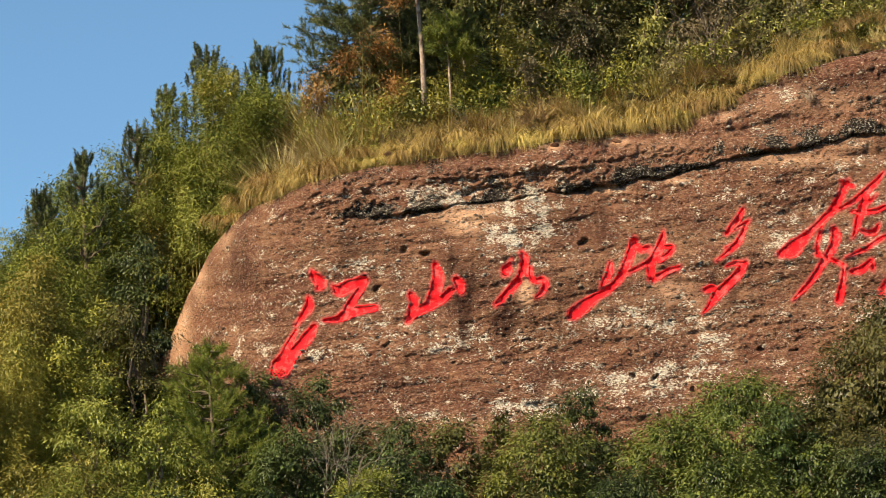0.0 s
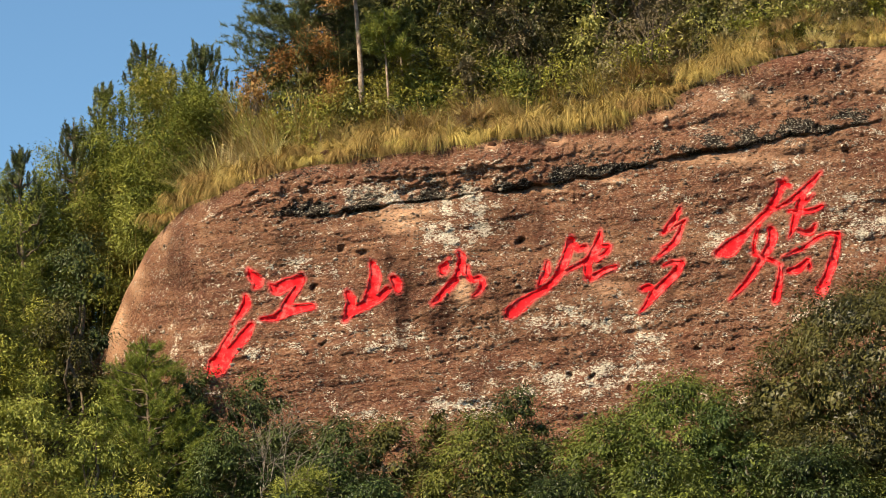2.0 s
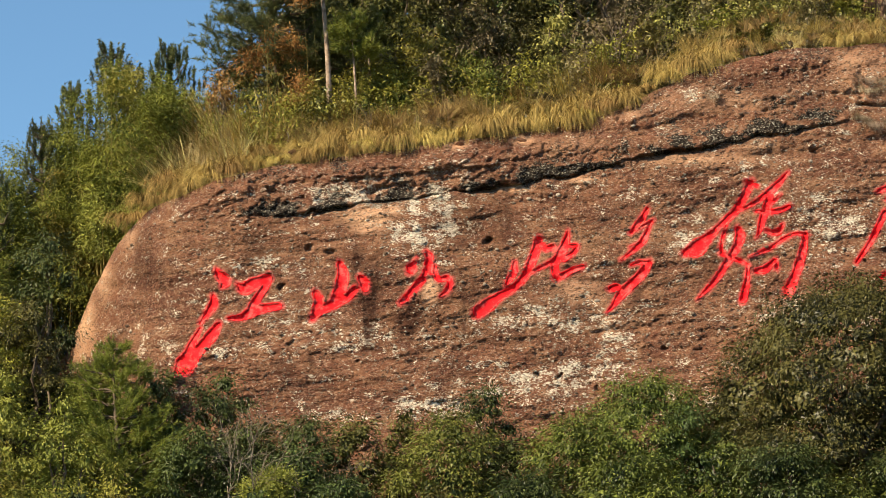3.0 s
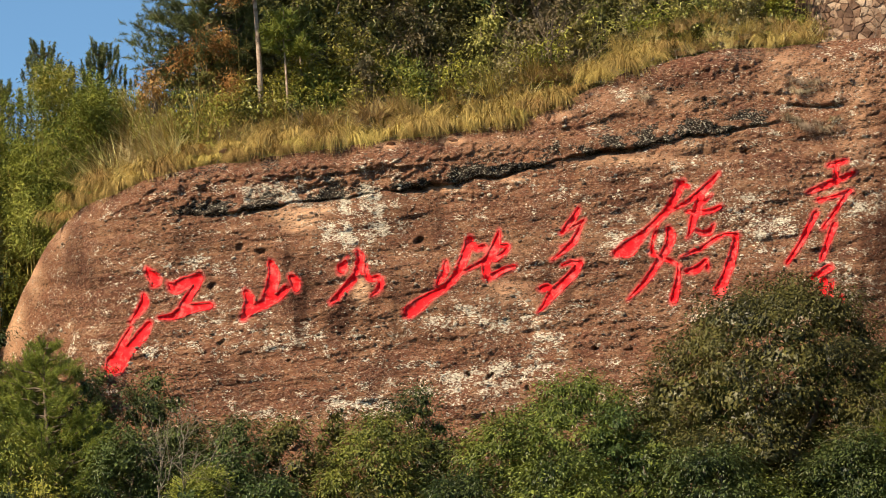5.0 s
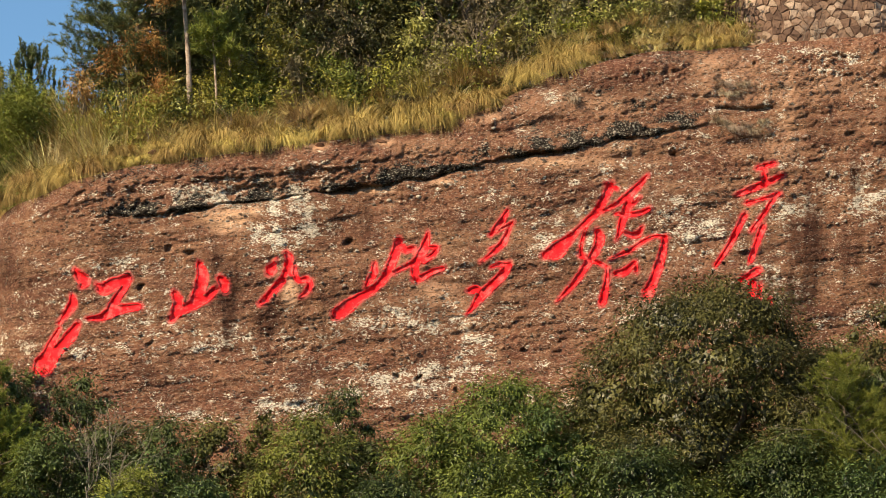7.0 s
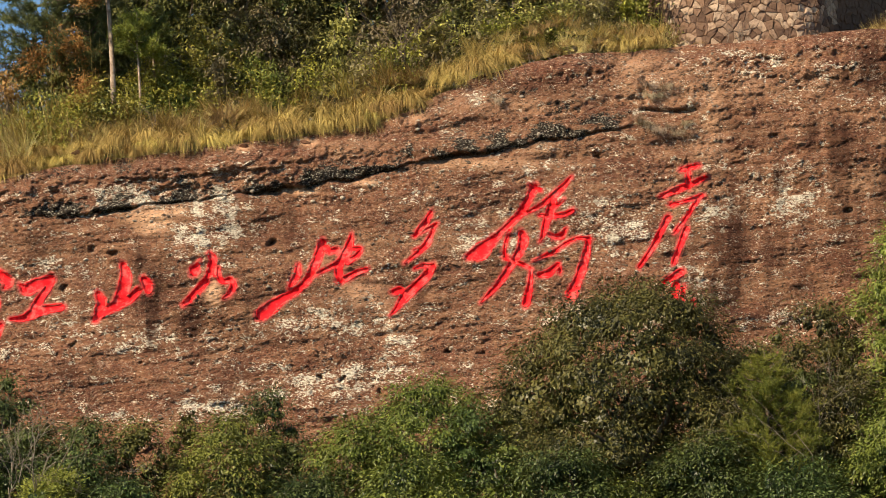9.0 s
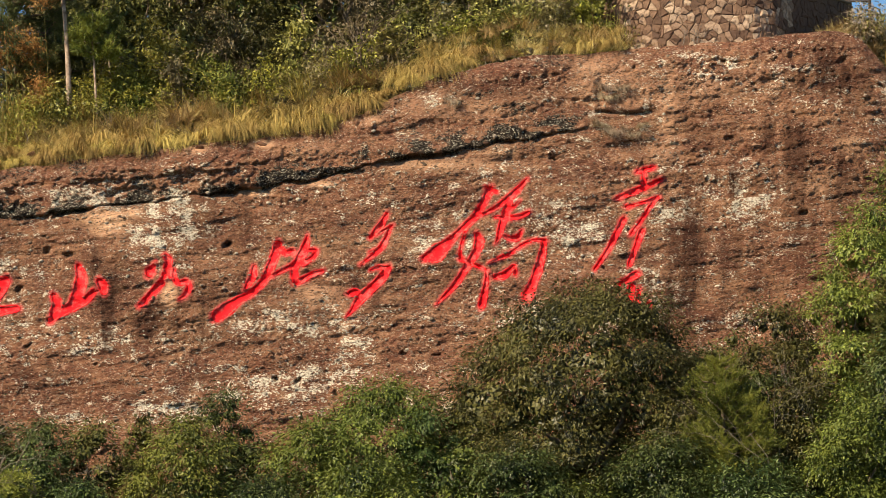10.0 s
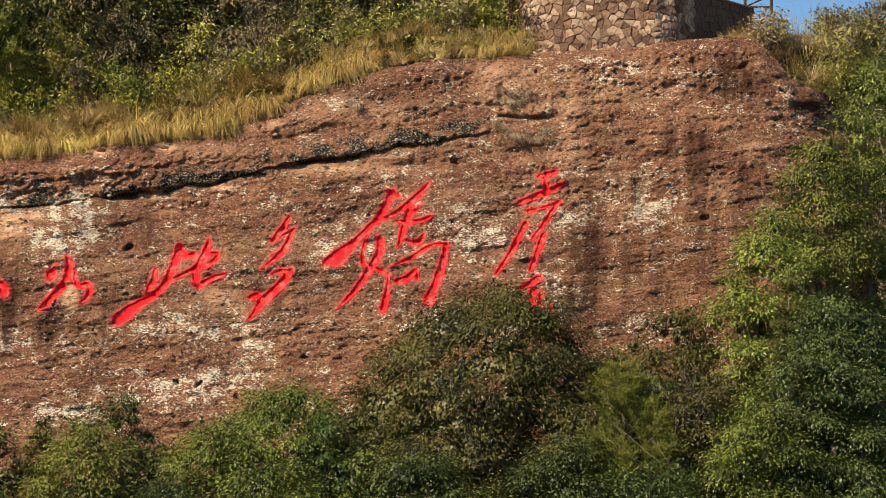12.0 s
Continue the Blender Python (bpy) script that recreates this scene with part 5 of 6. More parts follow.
pine(304, *(-9.0, 11.82), 167.5, 6.0, NEEDLES_DARK, "tall dark pine behind the brow", low=0.35, whorls=11, tufts=60, cone=0.6, n=46, length=0.19, width=0.010, up=0.2)
for k, ((a, h), y, w, low) in enumerate([((-9.12, 7.98), 165.6, 2.0, 0.86), ((-8.4, 7.02), 164.9, 0.8, 0.72), ((-7.52, 9.22), 165.4, 1.2, 0.86)]):
    bamboo(305 + k, a, h, y, w, "dying sapling with rust-brown foliage", NEEDLES_RUST, 5, 480, low, (0.15, 0.022), "tree", "tree", "trees on the cliff top", 0.02)
broadleaf(308, *(-10.92, 6.54), 164.8, 1.5, LEAF_RUST, "dying shrub with rust-brown leaves", low=0.5, per=90, leaf=(0.1, 0.05), group="trees on the cliff top")
rng = np.random.default_rng(310)
KINDS = [(LEAF_FRESH, "bush with bright green leaves on the cliff top"), (LEAF_SHRUB_LIT, "bush with olive leaves on the cliff top"), (LEAF_YELLOW, "bush with yellowing leaves on the cliff top"), (LEAF_BROWN, "bush with brown-tinged leaves on the cliff top")]
for k, a in enumerate(np.arange(-9.48, 12.32, 0.62)):
    front, kind = float(brow(a)), KINDS[((0, 2, 1, 3, 2, 1, 0) if a < 0 else (0, 1, 3, 1, 3, 1, 2))[k % 7]]
    x, top = a + 0.3 * rng.normal(), front + 1.7 + 1.7 * rng.random()
    if k % 3 == 1:
        broadleaf(320 + k, x, top, 164.6 + 0.8 * rng.random(), 1.3 + 0.6 * rng.random(), kind[0], kind[1], "bush", low=0.08, per=120, n=7, squash=1.1, leaf=(0.16, 0.055), group="bushes on the cliff top", droop=0.35)
    else:
        bamboo(320 + k, x, top, 164.3 + 0.9 * rng.random(), 1.4 + 0.6 * rng.random(), kind[1].replace("bush", "upright thin-stemmed bush"), kind[0], 8, 760, 0.1, (0.13, 0.042), "bush", "bush", "bushes on the cliff top", 0.016)
for k, a in enumerate(np.arange(-9.68, 12.72, 1.25)):
    front = brow(a)
    broadleaf(360 + k, a + 0.4 * rng.normal(), float(front) + 3.6 + 1.8 * rng.random(), 166.6 + rng.random(), 2.4 + 0.8 * rng.random(), (LEAF_OLIVE, LEAF_SHRUB_LIT, LEAF_OLIVE, LEAF_BROWN)[k % 4], "tall leafy shrub in the thicket on the cliff top", "bush", low=0.15, per=88, n=10, squash=1.2, leaf=(0.15, 0.06), group="thicket on the cliff top")
for k, a in enumerate(np.arange(-7.68, 12.92, 2.0)):
    broadleaf(440 + k, a + 0.5 * rng.normal(), float(brow(a)) + 8.0 + 1.0 * rng.random(), 177.5 + 1.5 * rng.random(), 5.0, (LEAF_OLIVE, LEAF_DARK, LEAF_OLIVE)[k % 3], "evergreen tree in the wood behind the brow", low=0.2, per=36, n=14, leaf=(0.22, 0.10), squash=1.2, group="wood behind the brow")
for k, a in enumerate(np.arange(-8.08, 13.32, 1.9)):
    broadleaf(390 + k, a + 0.4 * rng.normal(), float(brow(a)) + 6.2 + 1.2 * rng.random(), 171.5 + 1.5 * rng.random(), 3.8, (LEAF_BROWN, LEAF_OLIVE, LEAF_OLIVE)[k % 3], "evergreen tree in the wood behind the brow", low=0.15, per=45, n=14, leaf=(0.20, 0.09), squash=1.2, group="wood behind the brow")
for k, a in enumerate(np.arange(-7.0, 14.0, 2.6)):
    broadleaf(480 + k, a, float(brow(a)) + 9.5, 184.0 + 1.5 * rng.random(), 6.5, LEAF_DARK, "dark evergreen tree deep in the wood behind the brow", low=0.1, per=26, n=16, leaf=(0.28, 0.14), squash=1.2, group="wood behind the brow")
bare_shrub(420, *(3.32, 8.42), 164.6, 3, "thin crooked sapling with few twigs on the brow", 0.25, 3, BARK, 0.05)

for k, (a, h) in enumerate([(-9.08, 5.82), (-8.24, 6.26), (-7.78, 5.82), (-4.88, 8.02), (-3.68, 8.42), (-2.48, 8.12), (-5.88, 7.42), (-10.44, 5.82), (-9.68, 6.42), (-8.64, 6.02), (-7.08, 6.42), (-5.58, 5.82)]):
    bamboo(460 + k, a, h, 164.2 + 0.3 * (k % 3) + 1.6 * (2 < k < 7) + 1.4 * (6 < k < 9), 1.7, "thin-stemmed shrub with yellowing leaves among the grass", (LEAF_YELLOW, LEAF_BRIGHT)[k % 3 == 2], 8, 900, 0.1, (0.13, 0.042), "bush", "bush", "bushes on the cliff top", 0.016)

for k, a in enumerate(np.arange(-13.7, -9.6, 0.42)):
    x, deep = a + 0.1 * rng.normal(), rng.random()
    bamboo(700 + k, x, float(brow(x)) + 1.0 + 1.3 * deep + 0.6 * float(ramp(a, -13, -10)), 163.6 + 1.4 * deep, 1.4, "bushy yellow-green undergrowth among the reeds", (LEAF_YELLOW, LEAF_LIME, STRAW)[k % 3], 9, 1100, 0.05, (0.11, 0.03), "bush", "bush", "bushes on the cliff top", 0.012)

GN = "grass along the brow"
CLUMPS = [(-14.3, -9.3, 0.9), (-9.0, -7.9, 0.8), (-7.6, -3.9, 1.05), (-2.7, -0.5, 1.1), (0.2, 2.2, 1.15), (2.3, 3.8, 1.2), (3.9, 5.4, 1.0), (5.5, 7.4, 0.95), (11.0, 12.7, 0.9)]   # along the brow, from, to, size
for lo, hi, tall in CLUMPS:
    for k, a in enumerate(np.arange(lo + 0.25, hi, 0.42)):
        x, row = a + 0.1 * rng.normal(), k % 2
        size = tall * (0.65 + 0.5 * rng.random())
        h = float(brow(x)) + 0.18 + 0.26 * row + 0.2 * rng.random()
        tussock(k + int(lo * 7), TUFTS, x, h, float(rock_y(x, float(brow(x)), False)) + 0.15 + 0.75 * row, rng.normal() * 22, size, "tussock of straw-yellow and green grass hanging over the rock", GN)
for k, a in enumerate(np.arange(7.3, 11.2, 0.22)):
    x = a + 0.15 * rng.normal()
    tussock(k, (TUFTS_UP, BRUSHES, BRUSHES)[k % 3], x, float(brow(x)) + 0.05 + 0.3 * rng.random(), float(rock_y(x, float(brow(x)), False)) + 0.4 + 1.2 * rng.random(), rng.normal() * 40, 0.25 + 0.3 * rng.random(), "low straw-coloured grass on the bare brow", GN)
for k, a in enumerate(np.arange(-9.68, 10.92, 1.1)):
    x = a + 0.3 * rng.normal()
    tussock(k, TUFTS_UP, x, float(brow(x)) + 0.3 + 0.4 * rng.random(), 163.3 + 0.8 * rng.random(), rng.normal() * 30, 0.5 + 0.4 * rng.random(), "tall upright straw-coloured grass on the brow", GN)
for k, a in enumerate(np.arange(-13.84, -9.44, 0.17)):
    x, up_ = a + 0.15 * rng.normal(), rng.random()
    fan = 0.75 + 0.6 * rng.random()
    tussock(k, REEDS, x, float(brow(x)) + 0.1 + 1.5 * up_, 163.1 + 2.2 * up_, rng.normal() * 30, fan * (0.62 + 0.38 * ramp(a, -14.08, -12.28)), "tall dry reed grass with pale stalks", GN)
for k, (a, h) in enumerate([(11.72, 7.26), (12.22, 7.22), (12.62, 7.38), (11.22, 7.22), (22.32, 6.62), (22.82, 6.42), (23.22, 6.22)]):
    tussock(k, TUFTS_UP, a, h, float(rock_y(a, min(h, float(brow(a))), False)) + 0.5, rng.normal() * 30, 0.7 + 0.3 * rng.random(), "tussock of dry grass at the foot of the stone wall", "grass by the wall")
for k, (a, h) in enumerate([(11.82, 5.86), (12.16, 5.52), (11.88, 5.52), (12.42, 5.82), (12.28, 4.26), (12.82, 4.18), (12.02, 4.32), (12.52, 4.42), (11.62, 4.52), (13.12, 4.52), (6.52, 5.32)]):
    tussock(k, TUFTS_DRY, a, h, float(rock_y(a, h)) + 0.05, rng.normal() * 30, 0.45 + 0.3 * rng.random(), "small dry tuft growing from a crack", "tufts in the rock")

# ---- bushes on the eastern shoulder, beside the rock ----
GE = "bushes on the eastern shoulder"
for k, ((a, h), y, w, kind) in enumerate([((23.82, 8.02), 168.0, 2.6, 0), ((24.92, 9.22), 170.0, 3.6, 0), ((25.52, 7.62), 164.5, 3.2, 1), ((24.12, 6.92), 163.4, 1.9, 2), ((23.42, 7.12), 164.6, 1.6, 1), ((24.42, 5.82), 161.5, 2.0, 0), ((22.82, 7.42), 166.5, 1.5, 2), ((25.52, 5.82), 161.0, 2.6, 3), ((24.32, 8.62), 166.5, 2.6, 1), ((25.22, 9.62), 168.0, 3.4, 3), ((23.62, 7.42), 165.5, 1.8, 0)]):
    broadleaf(540 + k, a, h, y, w, KINDS[kind][0], KINDS[kind][1].replace("on the cliff top", "on the eastern shoulder"), "bush", low=0.05, per=130, squash=1.1, leaf=(0.15, 0.055), group=GE, droop=0.35)
for k, a in enumerate(np.arange(20.32, 25.12, 0.30)):
    x = a + 0.15 * rng.normal()
    y = 163.6 + 1.2 * rng.random()
    q = spot(x, 0.0, y)
    ob = new("grass_tussock", (BRUSHES, TUFTS_DRY, BRUSHES, BRUSHES)[k % 4][k % 2])
    ob.matrix_world = pose(q[0], y, float(ground_z(q[0], y)) - 0.03, 0, 0, rng.normal() * 40) @ Matrix.Scale(0.4 + 0.3 * rng.random(), 4)
    tagged(ob, "tussock of dry grass on the eastern shoulder", "grass", "grass on the eastern shoulder")
for k in range(75):
    y, a = 161.6 + 3.4 * rng.random(), 20.56 + 4.2 * rng.random()
    q = spot(a, 0.0, y)
    ob = new("grass_tussock", (BRUSHES, TUFTS_DRY, BRUSHES, BRUSHES)[k % 4][k % 2])
    ob.matrix_world = pose(q[0], y, float(ground_z(q[0], y)) - 0.03, 0, 0, rng.normal() * 40) @ Matrix.Scale(0.5 + 0.4 * rng.random(), 4)
    tagged(ob, "withered brown brush on the eastern shoulder", "grass", "grass on the eastern shoulder")

for k, ((a, h), y) in enumerate([((-4.78, 5.1), 163.6), ((-3.48, 4.9), 163.5), ((-6.28, 4.82), 163.6), ((2.42, 5.62), 163.6), ((4.42, 6.58), 163.6), ((9.12, 7.58), 163.7), ((-9.08, 4.52), 163.5), ((-0.48, 5.02), 163.5), ((-5.28, 5.52), 163.9), ((-1.88, 5.42), 163.8), ((1.12, 5.52), 163.8), ((6.12, 7.32), 163.8), ((7.52, 7.62), 163.7)]):
    bare_shrub(600 + k, a, h, y, 4, "low dead shrub with pale broken stems in the brow grass", 1.1, 2, None, 0.019)
for k, a in enumerate(np.arange(-9.48, 11.12, 0.38)):
    x, deep = a + 0.3 * rng.normal(), rng.random()
    if vnoise(a * 0.6, 7.5, 92) > -0.5:
        tussock(k, BRUSHES if k % 4 else TUFTS_UP, x, float(brow(x)) + 0.5 + 0.7 * deep, 163.1 + 0.9 * deep, rng.normal() * 40, (0.7 + 0.6 * rng.random()) * (1 - 0.4 * float(ramp(x, 4, 7))), "withered brown brush between the grass and the bushes", "withered brush on the brow")
for k, ((a, h), y, w) in enumerate([((22.42, 8.78), 166.8, 1.8), ((23.12, 9.22), 167.2, 2.2), ((22.02, 8.42), 165.0, 1.4), ((22.92, 7.32), 163.8, 1.5), ((21.56, 8.38), 166.0, 1.3), ((23.68, 8.62), 165.6, 1.8), ((22.32, 7.62), 164.0, 1.5), ((23.52, 7.62), 164.2, 1.6)]):
    bamboo(620 + k, a, h, y, w, "thin brownish shrub on the eastern shoulder", (LEAF_BROWN, LEAF_SHRUB_LIT)[k % 2], 9, 700, 0.05, (0.13, 0.04), "bush", "bush", GE, 0.014)

for k in range(16):
    a, y = 21.1 + 0.17 * k + 0.1 * rng.normal(), 162.6 + 2.6 * rng.random()
    bamboo(640 + k, a, float(np.interp(a, *zip(*CREST_EAST))) + 0.25 + 0.7 * rng.random() + 0.06 * k, y, 1.1 + 0.5 * rng.random(), "low brownish scrub on the eastern shoulder", (LEAF_BROWN, DEAD, LEAF_BROWN, LEAF_SHRUB_LIT)[k % 4], 8, 800, 0.02, (0.13, 0.04), "bush", "bush", GE, 0.012)

# ---- stones in the rock ----
PEBBLE, t, b = material("pebble stone", 0.85, 0.2)
per = t.nodes.new("ShaderNodeNewGeometry").outputs["Random Per Island"]
own = t.nodes.new("ShaderNodeObjectInfo").outputs["Random"]
v = coords(t)
col = blend(t, stretch(t, own, 0.2, 0.7), (0.12, 0.075, 0.05), (0.27, 0.19, 0.13))
col = blend(t, stretch(t, per, 0.45, 0.95), col, (0.5, 0.44, 0.35))
col = blend(t, stretch(t, noise_at(t, v, 12.0, 5.0), 0.45, 0.7), col, (0.16, 0.12, 0.09))
t.links.new(col, b.inputs["Base Color"])
bump(t, b, noise_at(t, v, 20.0, 4.0), 0.5, 0.02)
STONE, t, b = material("weathered field stone", 0.9, 0.15)
own = t.nodes.new("ShaderNodeObjectInfo").outputs["Random"]
v = coords(t)
col = blend(t, own, (0.18, 0.08, 0.045), (0.42, 0.25, 0.16))
col = blend(t, stretch(t, noise_at(t, v, 6.0, 6.0, 0.75), 0.42, 0.66), col, (0.10, 0.06, 0.04))
t.links.new(col, b.inputs["Base Color"])
bump(t, b, noise_at(t, v, 9.0, 6.0, 0.75), 1.0, 0.06)
rng = np.random.default_rng(500)
OCTA = np.array([[1, 0, 0], [0, 1, 0], [-1, 0, 0], [0, -1, 0], [0, 0, 1], [0, 0, -1], [0.6, -0.6, 0.5], [-0.6, -0.6, 0.5], [0.6, -0.6, -0.5], [-0.6, -0.6, -0.5]], float)
OCTA_F = np.array([[4, 7, 6], [6, 7, 3], [3, 7, 9], [3, 9, 8], [8, 9, 5], [3, 8, 6], [0, 6, 8], [0, 4, 6], [0, 8, 5], [2, 7, 4], [2, 9, 7], [2, 5, 9]])
count = 6500
pa = rng.uniform(-15.6, 22.5, count)
ph = -7.5 + (brow(pa) - 0.3 + 7.5) * rng.random(count)
dense = fbm(pa * 0.45, (ph - 0.08 * pa) * 1.3, 91, 3) + 0.25 * rng.normal(size=count)
keep = (dense > 0.05) & (groove(pa, ph)[0] < 0.5)
pa, ph = pa[keep], ph[keep]
size = 0.022 + 0.05 * rng.random(len(pa)) ** 3
turn = rng.normal(size=(len(pa), 1, 3)) * 0.25 + 1
centre = spot(pa, ph, rock_y(pa, ph))
pv = centre[:, None] + OCTA[None] * size[:, None, None] * turn * np.array([1.25, 0.8, 0.9]) + rng.normal(size=(len(pa), 10, 3)) * size[:, None, None] * 0.14
pf = (np.arange(len(pa))[:, None, None] * 10 + OCTA_F[None]).reshape(-1, 3)
tagged(part("pebbles", mesh_np("pebbles", pv.reshape(-1, 3), pf, PEBBLE), cliff, "rounded pebbles set in the sandstone"), kind="stuff")


def boulder_mesh(seed, r):
    """A broken stone with dented, uneven faces."""
    bm = bmesh.new()
    bmesh.ops.create_icosphere(bm, subdivisions=2, radius=1.0)
    for q in bm.verts:
        c = q.co.copy()
        for g in range(7):
            flat = Vector((math.sin(seed + g * 2.4), math.cos(seed * 1.7 + g * 1.9), math.sin(seed * 0.6 + g * 3.3))).normalized()
            over = c.dot(flat) - 0.55 - 0.2 * math.sin(seed + g)
            if over > 0:
                c -= flat * over
        q.co = c
        n = 1 + 0.25 * noise.noise(q.co * 1.3 + Vector((seed, 0, 0))) + 0.15 * noise.noise(q.co * 4.0)
        q.co = Vector((q.co.x * 1.2, q.co.y * 0.8, q.co.z * 0.85)) * n * r
    me = bpy.data.meshes.new("stone")
    bm.to_mesh(me)
    bm.free()
    me.materials.append(STONE)
    return me


for k, ((a, h), r) in enumerate([((10.32, 3.42), 0.17), ((5.06, -0.46), 0.17), ((10.96, 3.9), 0.08), ((12.64, -1.3), 0.16), ((11.22, 3.9), 0.06), ((-10.32, -3.98), 0.12), ((-7.78, -2.88), 0.09), ((12.96, 4.32), 0.09), ((7.92, 4.38), 0.1), ((10.12, 4.54), 0.08), ((7.32, 2.5), 0.1), ((12.08, 4.5), 0.08),
        ((16.68, 4.02), 0.15), ((17.28, 3.9), 0.16), ((17.12, 1.32), 0.09), ((20.52, 3.42), 0.16), ((19.92, 3.12), 0.14), ((-2.48, 3.66), 0.2), ((-2.88, 3.58), 0.14), ((-0.28, 3.82), 0.2), ((3.56, 4.9), 0.22), ((3.12, 4.54), 0.16), ((4.12, 5.22), 0.18), ((1.92, 4.26), 0.2), ((21.32, 4.9), 0.14), ((22.24, 5.32), 0.18), ((23.02, 4.72), 0.2), ((21.92, 5.82), 0.14), ((-7.28, 3.18), 0.16), ((-8.38, 3.46), 0.14), ((-10.88, 2.38), 0.16), ((-4.48, 3.58), 0.16)]):
    ob = part("stone", boulder_mesh(k * 3.7, r), cliff)
    ob.location = spot(a, h, rock_y(a, h) + 0.12 * r)

# ---- terrace wall of rubble stone on the cliff top ----
PLAN = np.array([(12.35, 166.0), (12.6, 165.2), (13.2, 164.5), (14.5, 164.1), (16.2, 164.0), (17.6, 164.05), (18.36, 164.5), (19.08, 165.6), (20.3, 167.0), (21.8, 169.0)])
run_ = np.concatenate([[0], np.cumsum(np.hypot(*np.diff(PLAN, axis=0).T))])
WALL_LOW, WALL_TOP = float(spot(15.0, 0.00 + 6.9, 164.0)[2]), float(spot(15.0, 9.72, 164.0)[2])


def on_wall(s, z, out):
    """World place s along the wall, at the height z, standing out from its face."""
    x, y = np.interp(s, run_, PLAN[:, 0]) * 164 / 160, np.interp(s, run_, PLAN[:, 1])
    x2, y2 = np.interp(s + 0.05, run_, PLAN[:, 0]) * 164 / 160, np.interp(s + 0.05, run_, PLAN[:, 1])
    n = np.stack([y2 - y, -(x2 - x)], -1)
    n /= np.linalg.norm(n, axis=-1, keepdims=True) + 1e-9
    return np.stack([x + n[..., 0] * out, y + n[..., 1] * out, z + 0 * x], -1)


MASON, t, b = material("brown rubble stone", 0.9, 0.15)
own = t.nodes.new("ShaderNodeObjectInfo").outputs["Random"]
v = coords(t)
col = blend(t, stretch(t, own, 0.0, 0.5), (0.11, 0.066, 0.048), (0.27, 0.165, 0.11))
col = blend(t, stretch(t, own, 0.55, 1.0), col, (0.58, 0.43, 0.31))
col = blend(t, stretch(t, noise_at(t, v, 5.0, 6.0, 0.75), 0.48, 0.70), col, (0.15, 0.092, 0.062))
t.links.new(col, b.inputs["Base Color"])
bump(t, b, noise_at(t, v, 9.0, 6.0, 0.75), 1.0, 0.07)
MORTAR, t, b = material("grey mortar", 0.95, 0.1)
v = coords(t)
t.links.new(blend(t, noise_at(t, v, 8.0, 5.0), (0.10, 0.075, 0.056), (0.20, 0.15, 0.11)), b.inputs["Base Color"])

ss = np.linspace(0, run_[-1], 60)
core = np.concatenate([on_wall(ss, WALL_LOW - 0.8, 0.0)[:, None], on_wall(ss, WALL_TOP, 0.0)[:, None], on_wall(ss, WALL_TOP, -0.45)[:, None], on_wall(ss, WALL_LOW - 0.8, -0.45)[:, None]], 1)
ii = np.arange(59)[:, None]
cf = np.concatenate([np.stack([ii * 4 + k, (ii + 1) * 4 + k, (ii + 1) * 4 + (k + 1) % 4, ii * 4 + (k + 1) % 4], -1).reshape(-1, 4) for k in range(4)])
wall = tagged(new("wall_terrace", mesh_np("wall_terrace", core.reshape(-1, 3), cf, MORTAR)), "curved retaining wall of brown rubble stone", "wall", kind="structure")
cap_top = np.stack([on_wall(ss, WALL_TOP + 0.004, 0.1), on_wall(ss, WALL_TOP + 0.09, 0.1), on_wall(ss, WALL_TOP + 0.09, -0.5), on_wall(ss, WALL_TOP + 0.004, -0.5)], 1)
part("coping", mesh_np("coping", cap_top.reshape(-1, 3), cf, MORTAR), wall, "grey stone coping")
deck = np.concatenate([on_wall(ss, WALL_TOP - 0.02, -0.3), [[18.0, 176.0, WALL_TOP - 0.02]]])
part("terrace_floor", mesh_np("terrace_floor", deck, np.stack([np.arange(59), np.arange(1, 60), np.full(59, 60)], 1), MORTAR), wall)

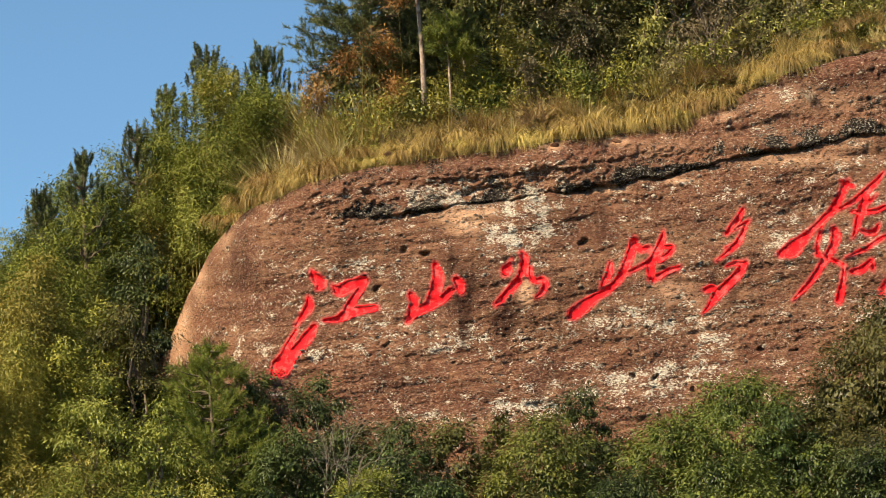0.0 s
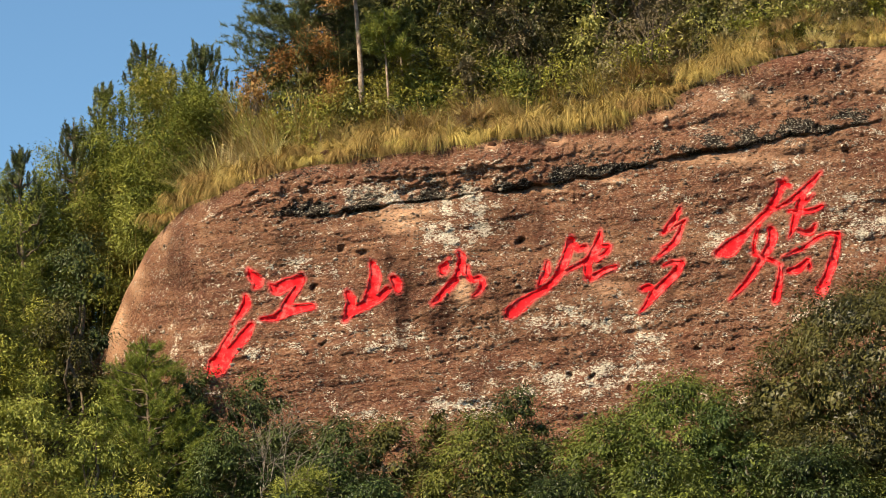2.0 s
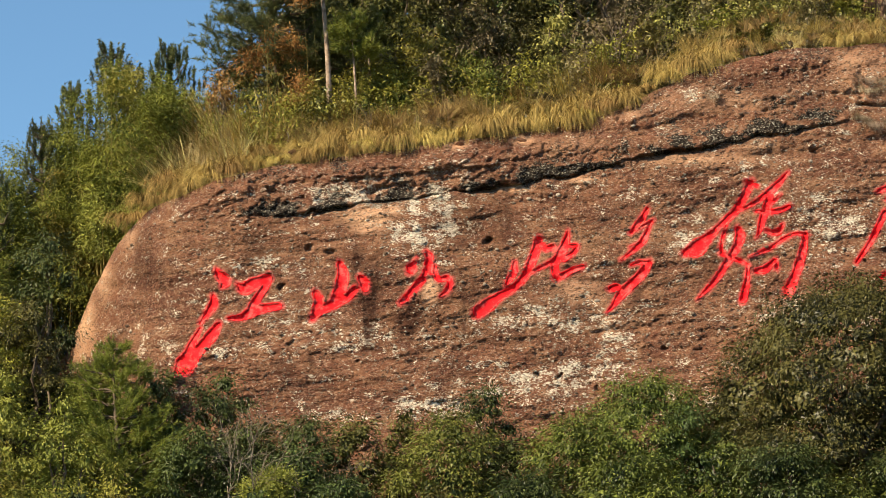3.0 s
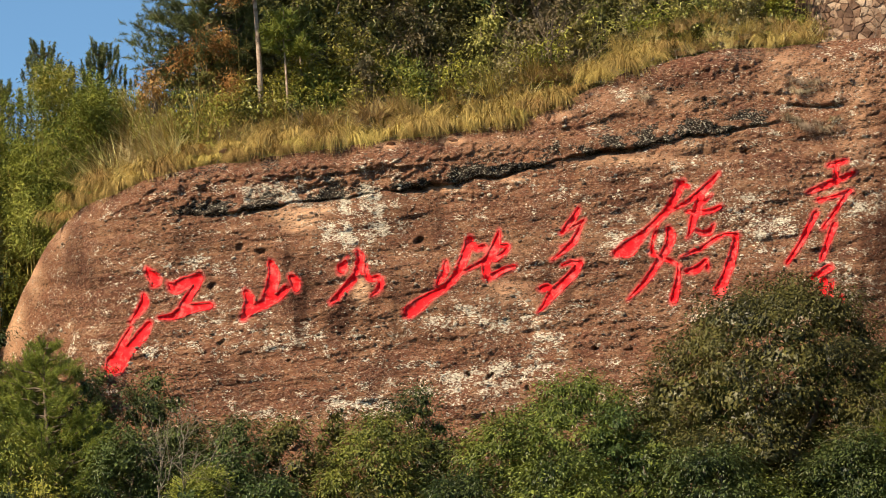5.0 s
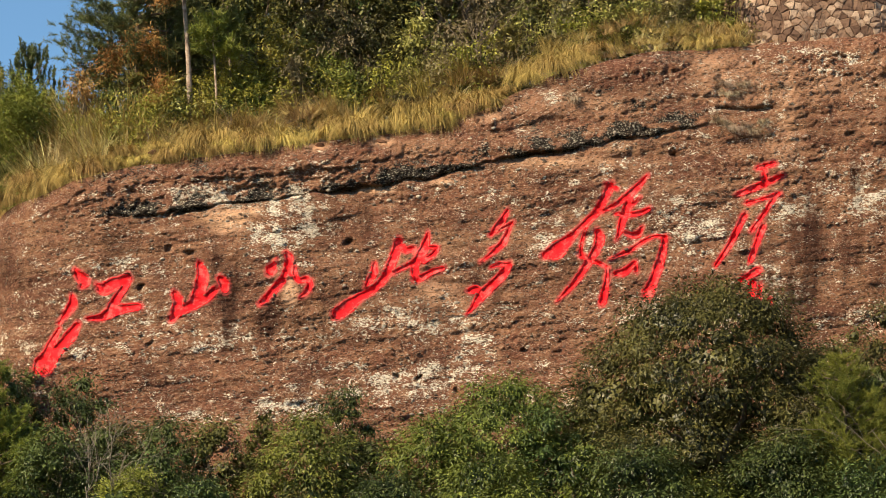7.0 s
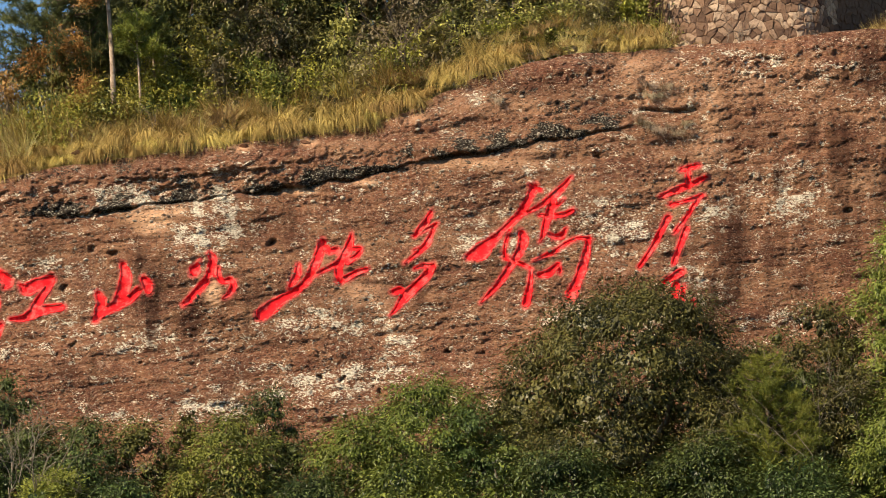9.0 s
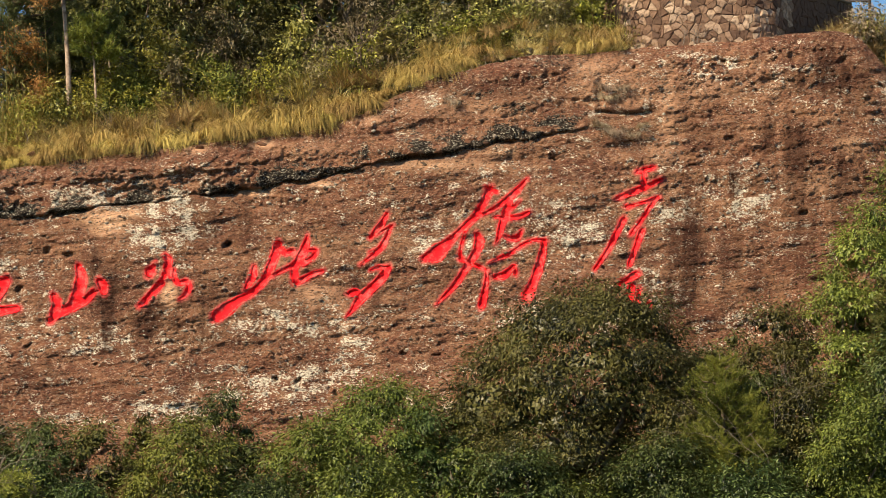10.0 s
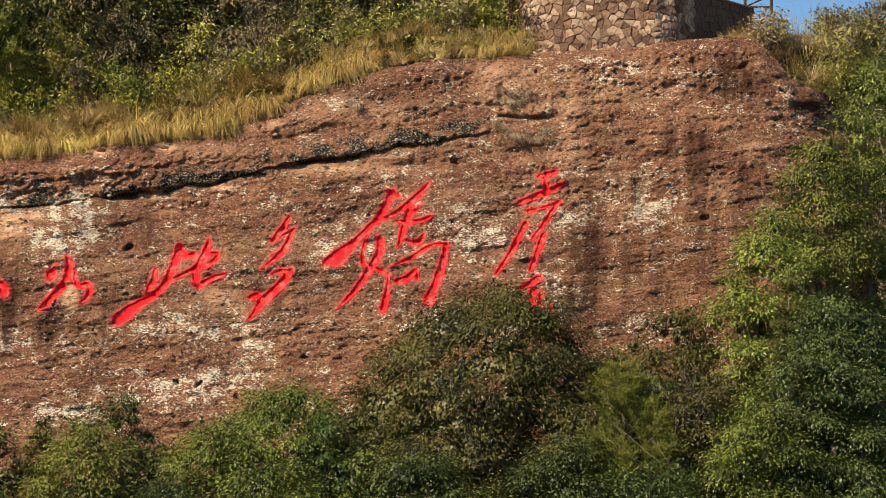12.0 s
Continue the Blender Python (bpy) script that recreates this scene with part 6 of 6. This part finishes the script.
cells, rows_ = [], 10
step = 0.25
for j in range(rows_):
    for i in range(int(run_[-1] / step)):
        cells.append(((i + 0.5 + 0.5 * (j % 2) + rng.uniform(-0.46, 0.46)) * step, WALL_LOW - 0.2 + (j + 0.5 + rng.uniform(-0.46, 0.46)) * (WALL_TOP - WALL_LOW + 0.2) / rows_))
cells = np.array(cells)
rest_stones = []
for k, c in enumerate(cells):
    poly = [np.array(q) for q in ((c[0] - 0.5, WALL_LOW - 0.25), (c[0] + 0.5, WALL_LOW - 0.25), (c[0] + 0.5, WALL_TOP - 0.01), (c[0] - 0.5, WALL_TOP - 0.01))]
    near = cells[(np.abs(cells - c).max(1) < 1.1) & (np.abs(cells - c).max(1) > 1e-6)]
    for o in near:                      # keep the side nearer to this stone than to its neighbour
        m, d = (c + o) / 2, o - c
        cut = []
        for p1, p2 in zip(poly, poly[1:] + poly[:1]):
            s1, s2 = (p1 - m) @ d, (p2 - m) @ d
            if s1 <= 0:
                cut.append(p1)
            if s1 * s2 < 0:
                cut.append(p1 + (p2 - p1) * s1 / (s1 - s2))
        poly = cut
        if len(poly) < 3:
            break
    if len(poly) < 3:
        continue
    poly = np.array(poly)
    mid = poly.mean(0)
    proud = 0.03 + 0.05 * rng.random()
    rings = []
    for inset, out in ((1.0, -0.02), (0.96, proud * 0.6), (0.80, proud)):
        q = mid + (poly - mid) * inset * (1 + 0.05 * rng.normal(size=(len(poly), 1)))
        rings.append(on_wall(q[:, 0], q[:, 1], out + (0.014 * rng.normal(size=len(q)) if out > 0 else 0.0)))
    tip = on_wall(mid[:1], mid[1:2], proud + 0.012 * rng.normal())
    n = len(poly)
    vv = np.concatenate(rings + [tip])
    ff = []
    for r in range(2):
        for i in range(n):
            ff.append((r * n + i, r * n + (i + 1) % n, (r + 1) * n + (i + 1) % n, (r + 1) * n + i))
    tri = [(2 * n + i, 2 * n + (i + 1) % n, 3 * n) for i in range(n)]
    if not 1.0 < c[0] < 8.6:
        rest_stones.append((vv, np.array([f for f in ff] + [(q[0], q[1], q[2], q[2]) for q in tri])))
        continue
    me = bpy.data.meshes.new("stone")
    me.from_pydata((vv - vv[-1]).tolist(), [], ff + tri)
    me.materials.append(MASON)
    ob = part("stone", me, wall)
    ob.location = vv[-1]

rv, rf = joined([(v_, f_) for v_, f_ in rest_stones])
me = bpy.data.meshes.new("stone")
me.from_pydata(rv.tolist(), [], [tuple(dict.fromkeys(q)) for q in rf.tolist()])
me.materials.append(MASON)
tagged(part("stone_courses", me, wall, "brown rubble stones where the wall turns away"), kind="stuff")

# ---- wooden railing round the terrace ----
WOOD = bark("weathered railing wood", (0.03, 0.022, 0.017), (0.08, 0.06, 0.045), 10.0)
def shoulder(a, y):
    q = spot(a, 0.0, y)
    return np.array([q[0], y, float(ground_z(q[0], y)) - 0.05])


posts = [shoulder(a, y) for a, y in ((20.65, 169.8), (21.6, 169.6))]
rail = thing("railing", posts[0], "weathered dark wooden railing on the cliff top beside the terrace", "railing")
root = posts[0]
for q in posts:
    pv, pf = tube([q + np.array([0, 0, z]) for z in (0, 0.8, 1.6, 2.3, 2.32)], [0.065, 0.06, 0.06, 0.06, 0.02], 8)
    part("post", mesh_np("post", pv - root, pf, WOOD, True), rail)
for q1, q2 in zip(posts, posts[1:]):
    for z1, z2, r in ((2.15, 2.15, 0.05), (1.7, 1.7, 0.045), (1.25, 1.25, 0.045), (1.25, 1.7, 0.035)):
        pv, pf = tube([q1 + np.array([0, 0, z1]), (q1 + q2) / 2 + np.array([0, 0, (z1 + z2) / 2]), q2 + np.array([0, 0, z2])], [r] * 3, 6)
        part("rail", mesh_np("rail", pv - root, pf, WOOD, True), rail)
bare_shrub(520, *(23.22, 7.86), 164.5, 8, "dry leafless shrub with pale twigs beside the terrace", 0.5, 3, None, 0.02)
bare_shrub(521, *(22.42, 7.58), 164.2, 7, "dry leafless shrub with pale twigs beside the terrace", 0.5, 3, None, 0.02)
bare_shrub(522, *(15.02, 8.42), 163.4, 5, "small bare shrub at the foot of the wall", 0.4, 3, None, 0.012, float(spot(15.02, 7.2, 163.4)[2]))
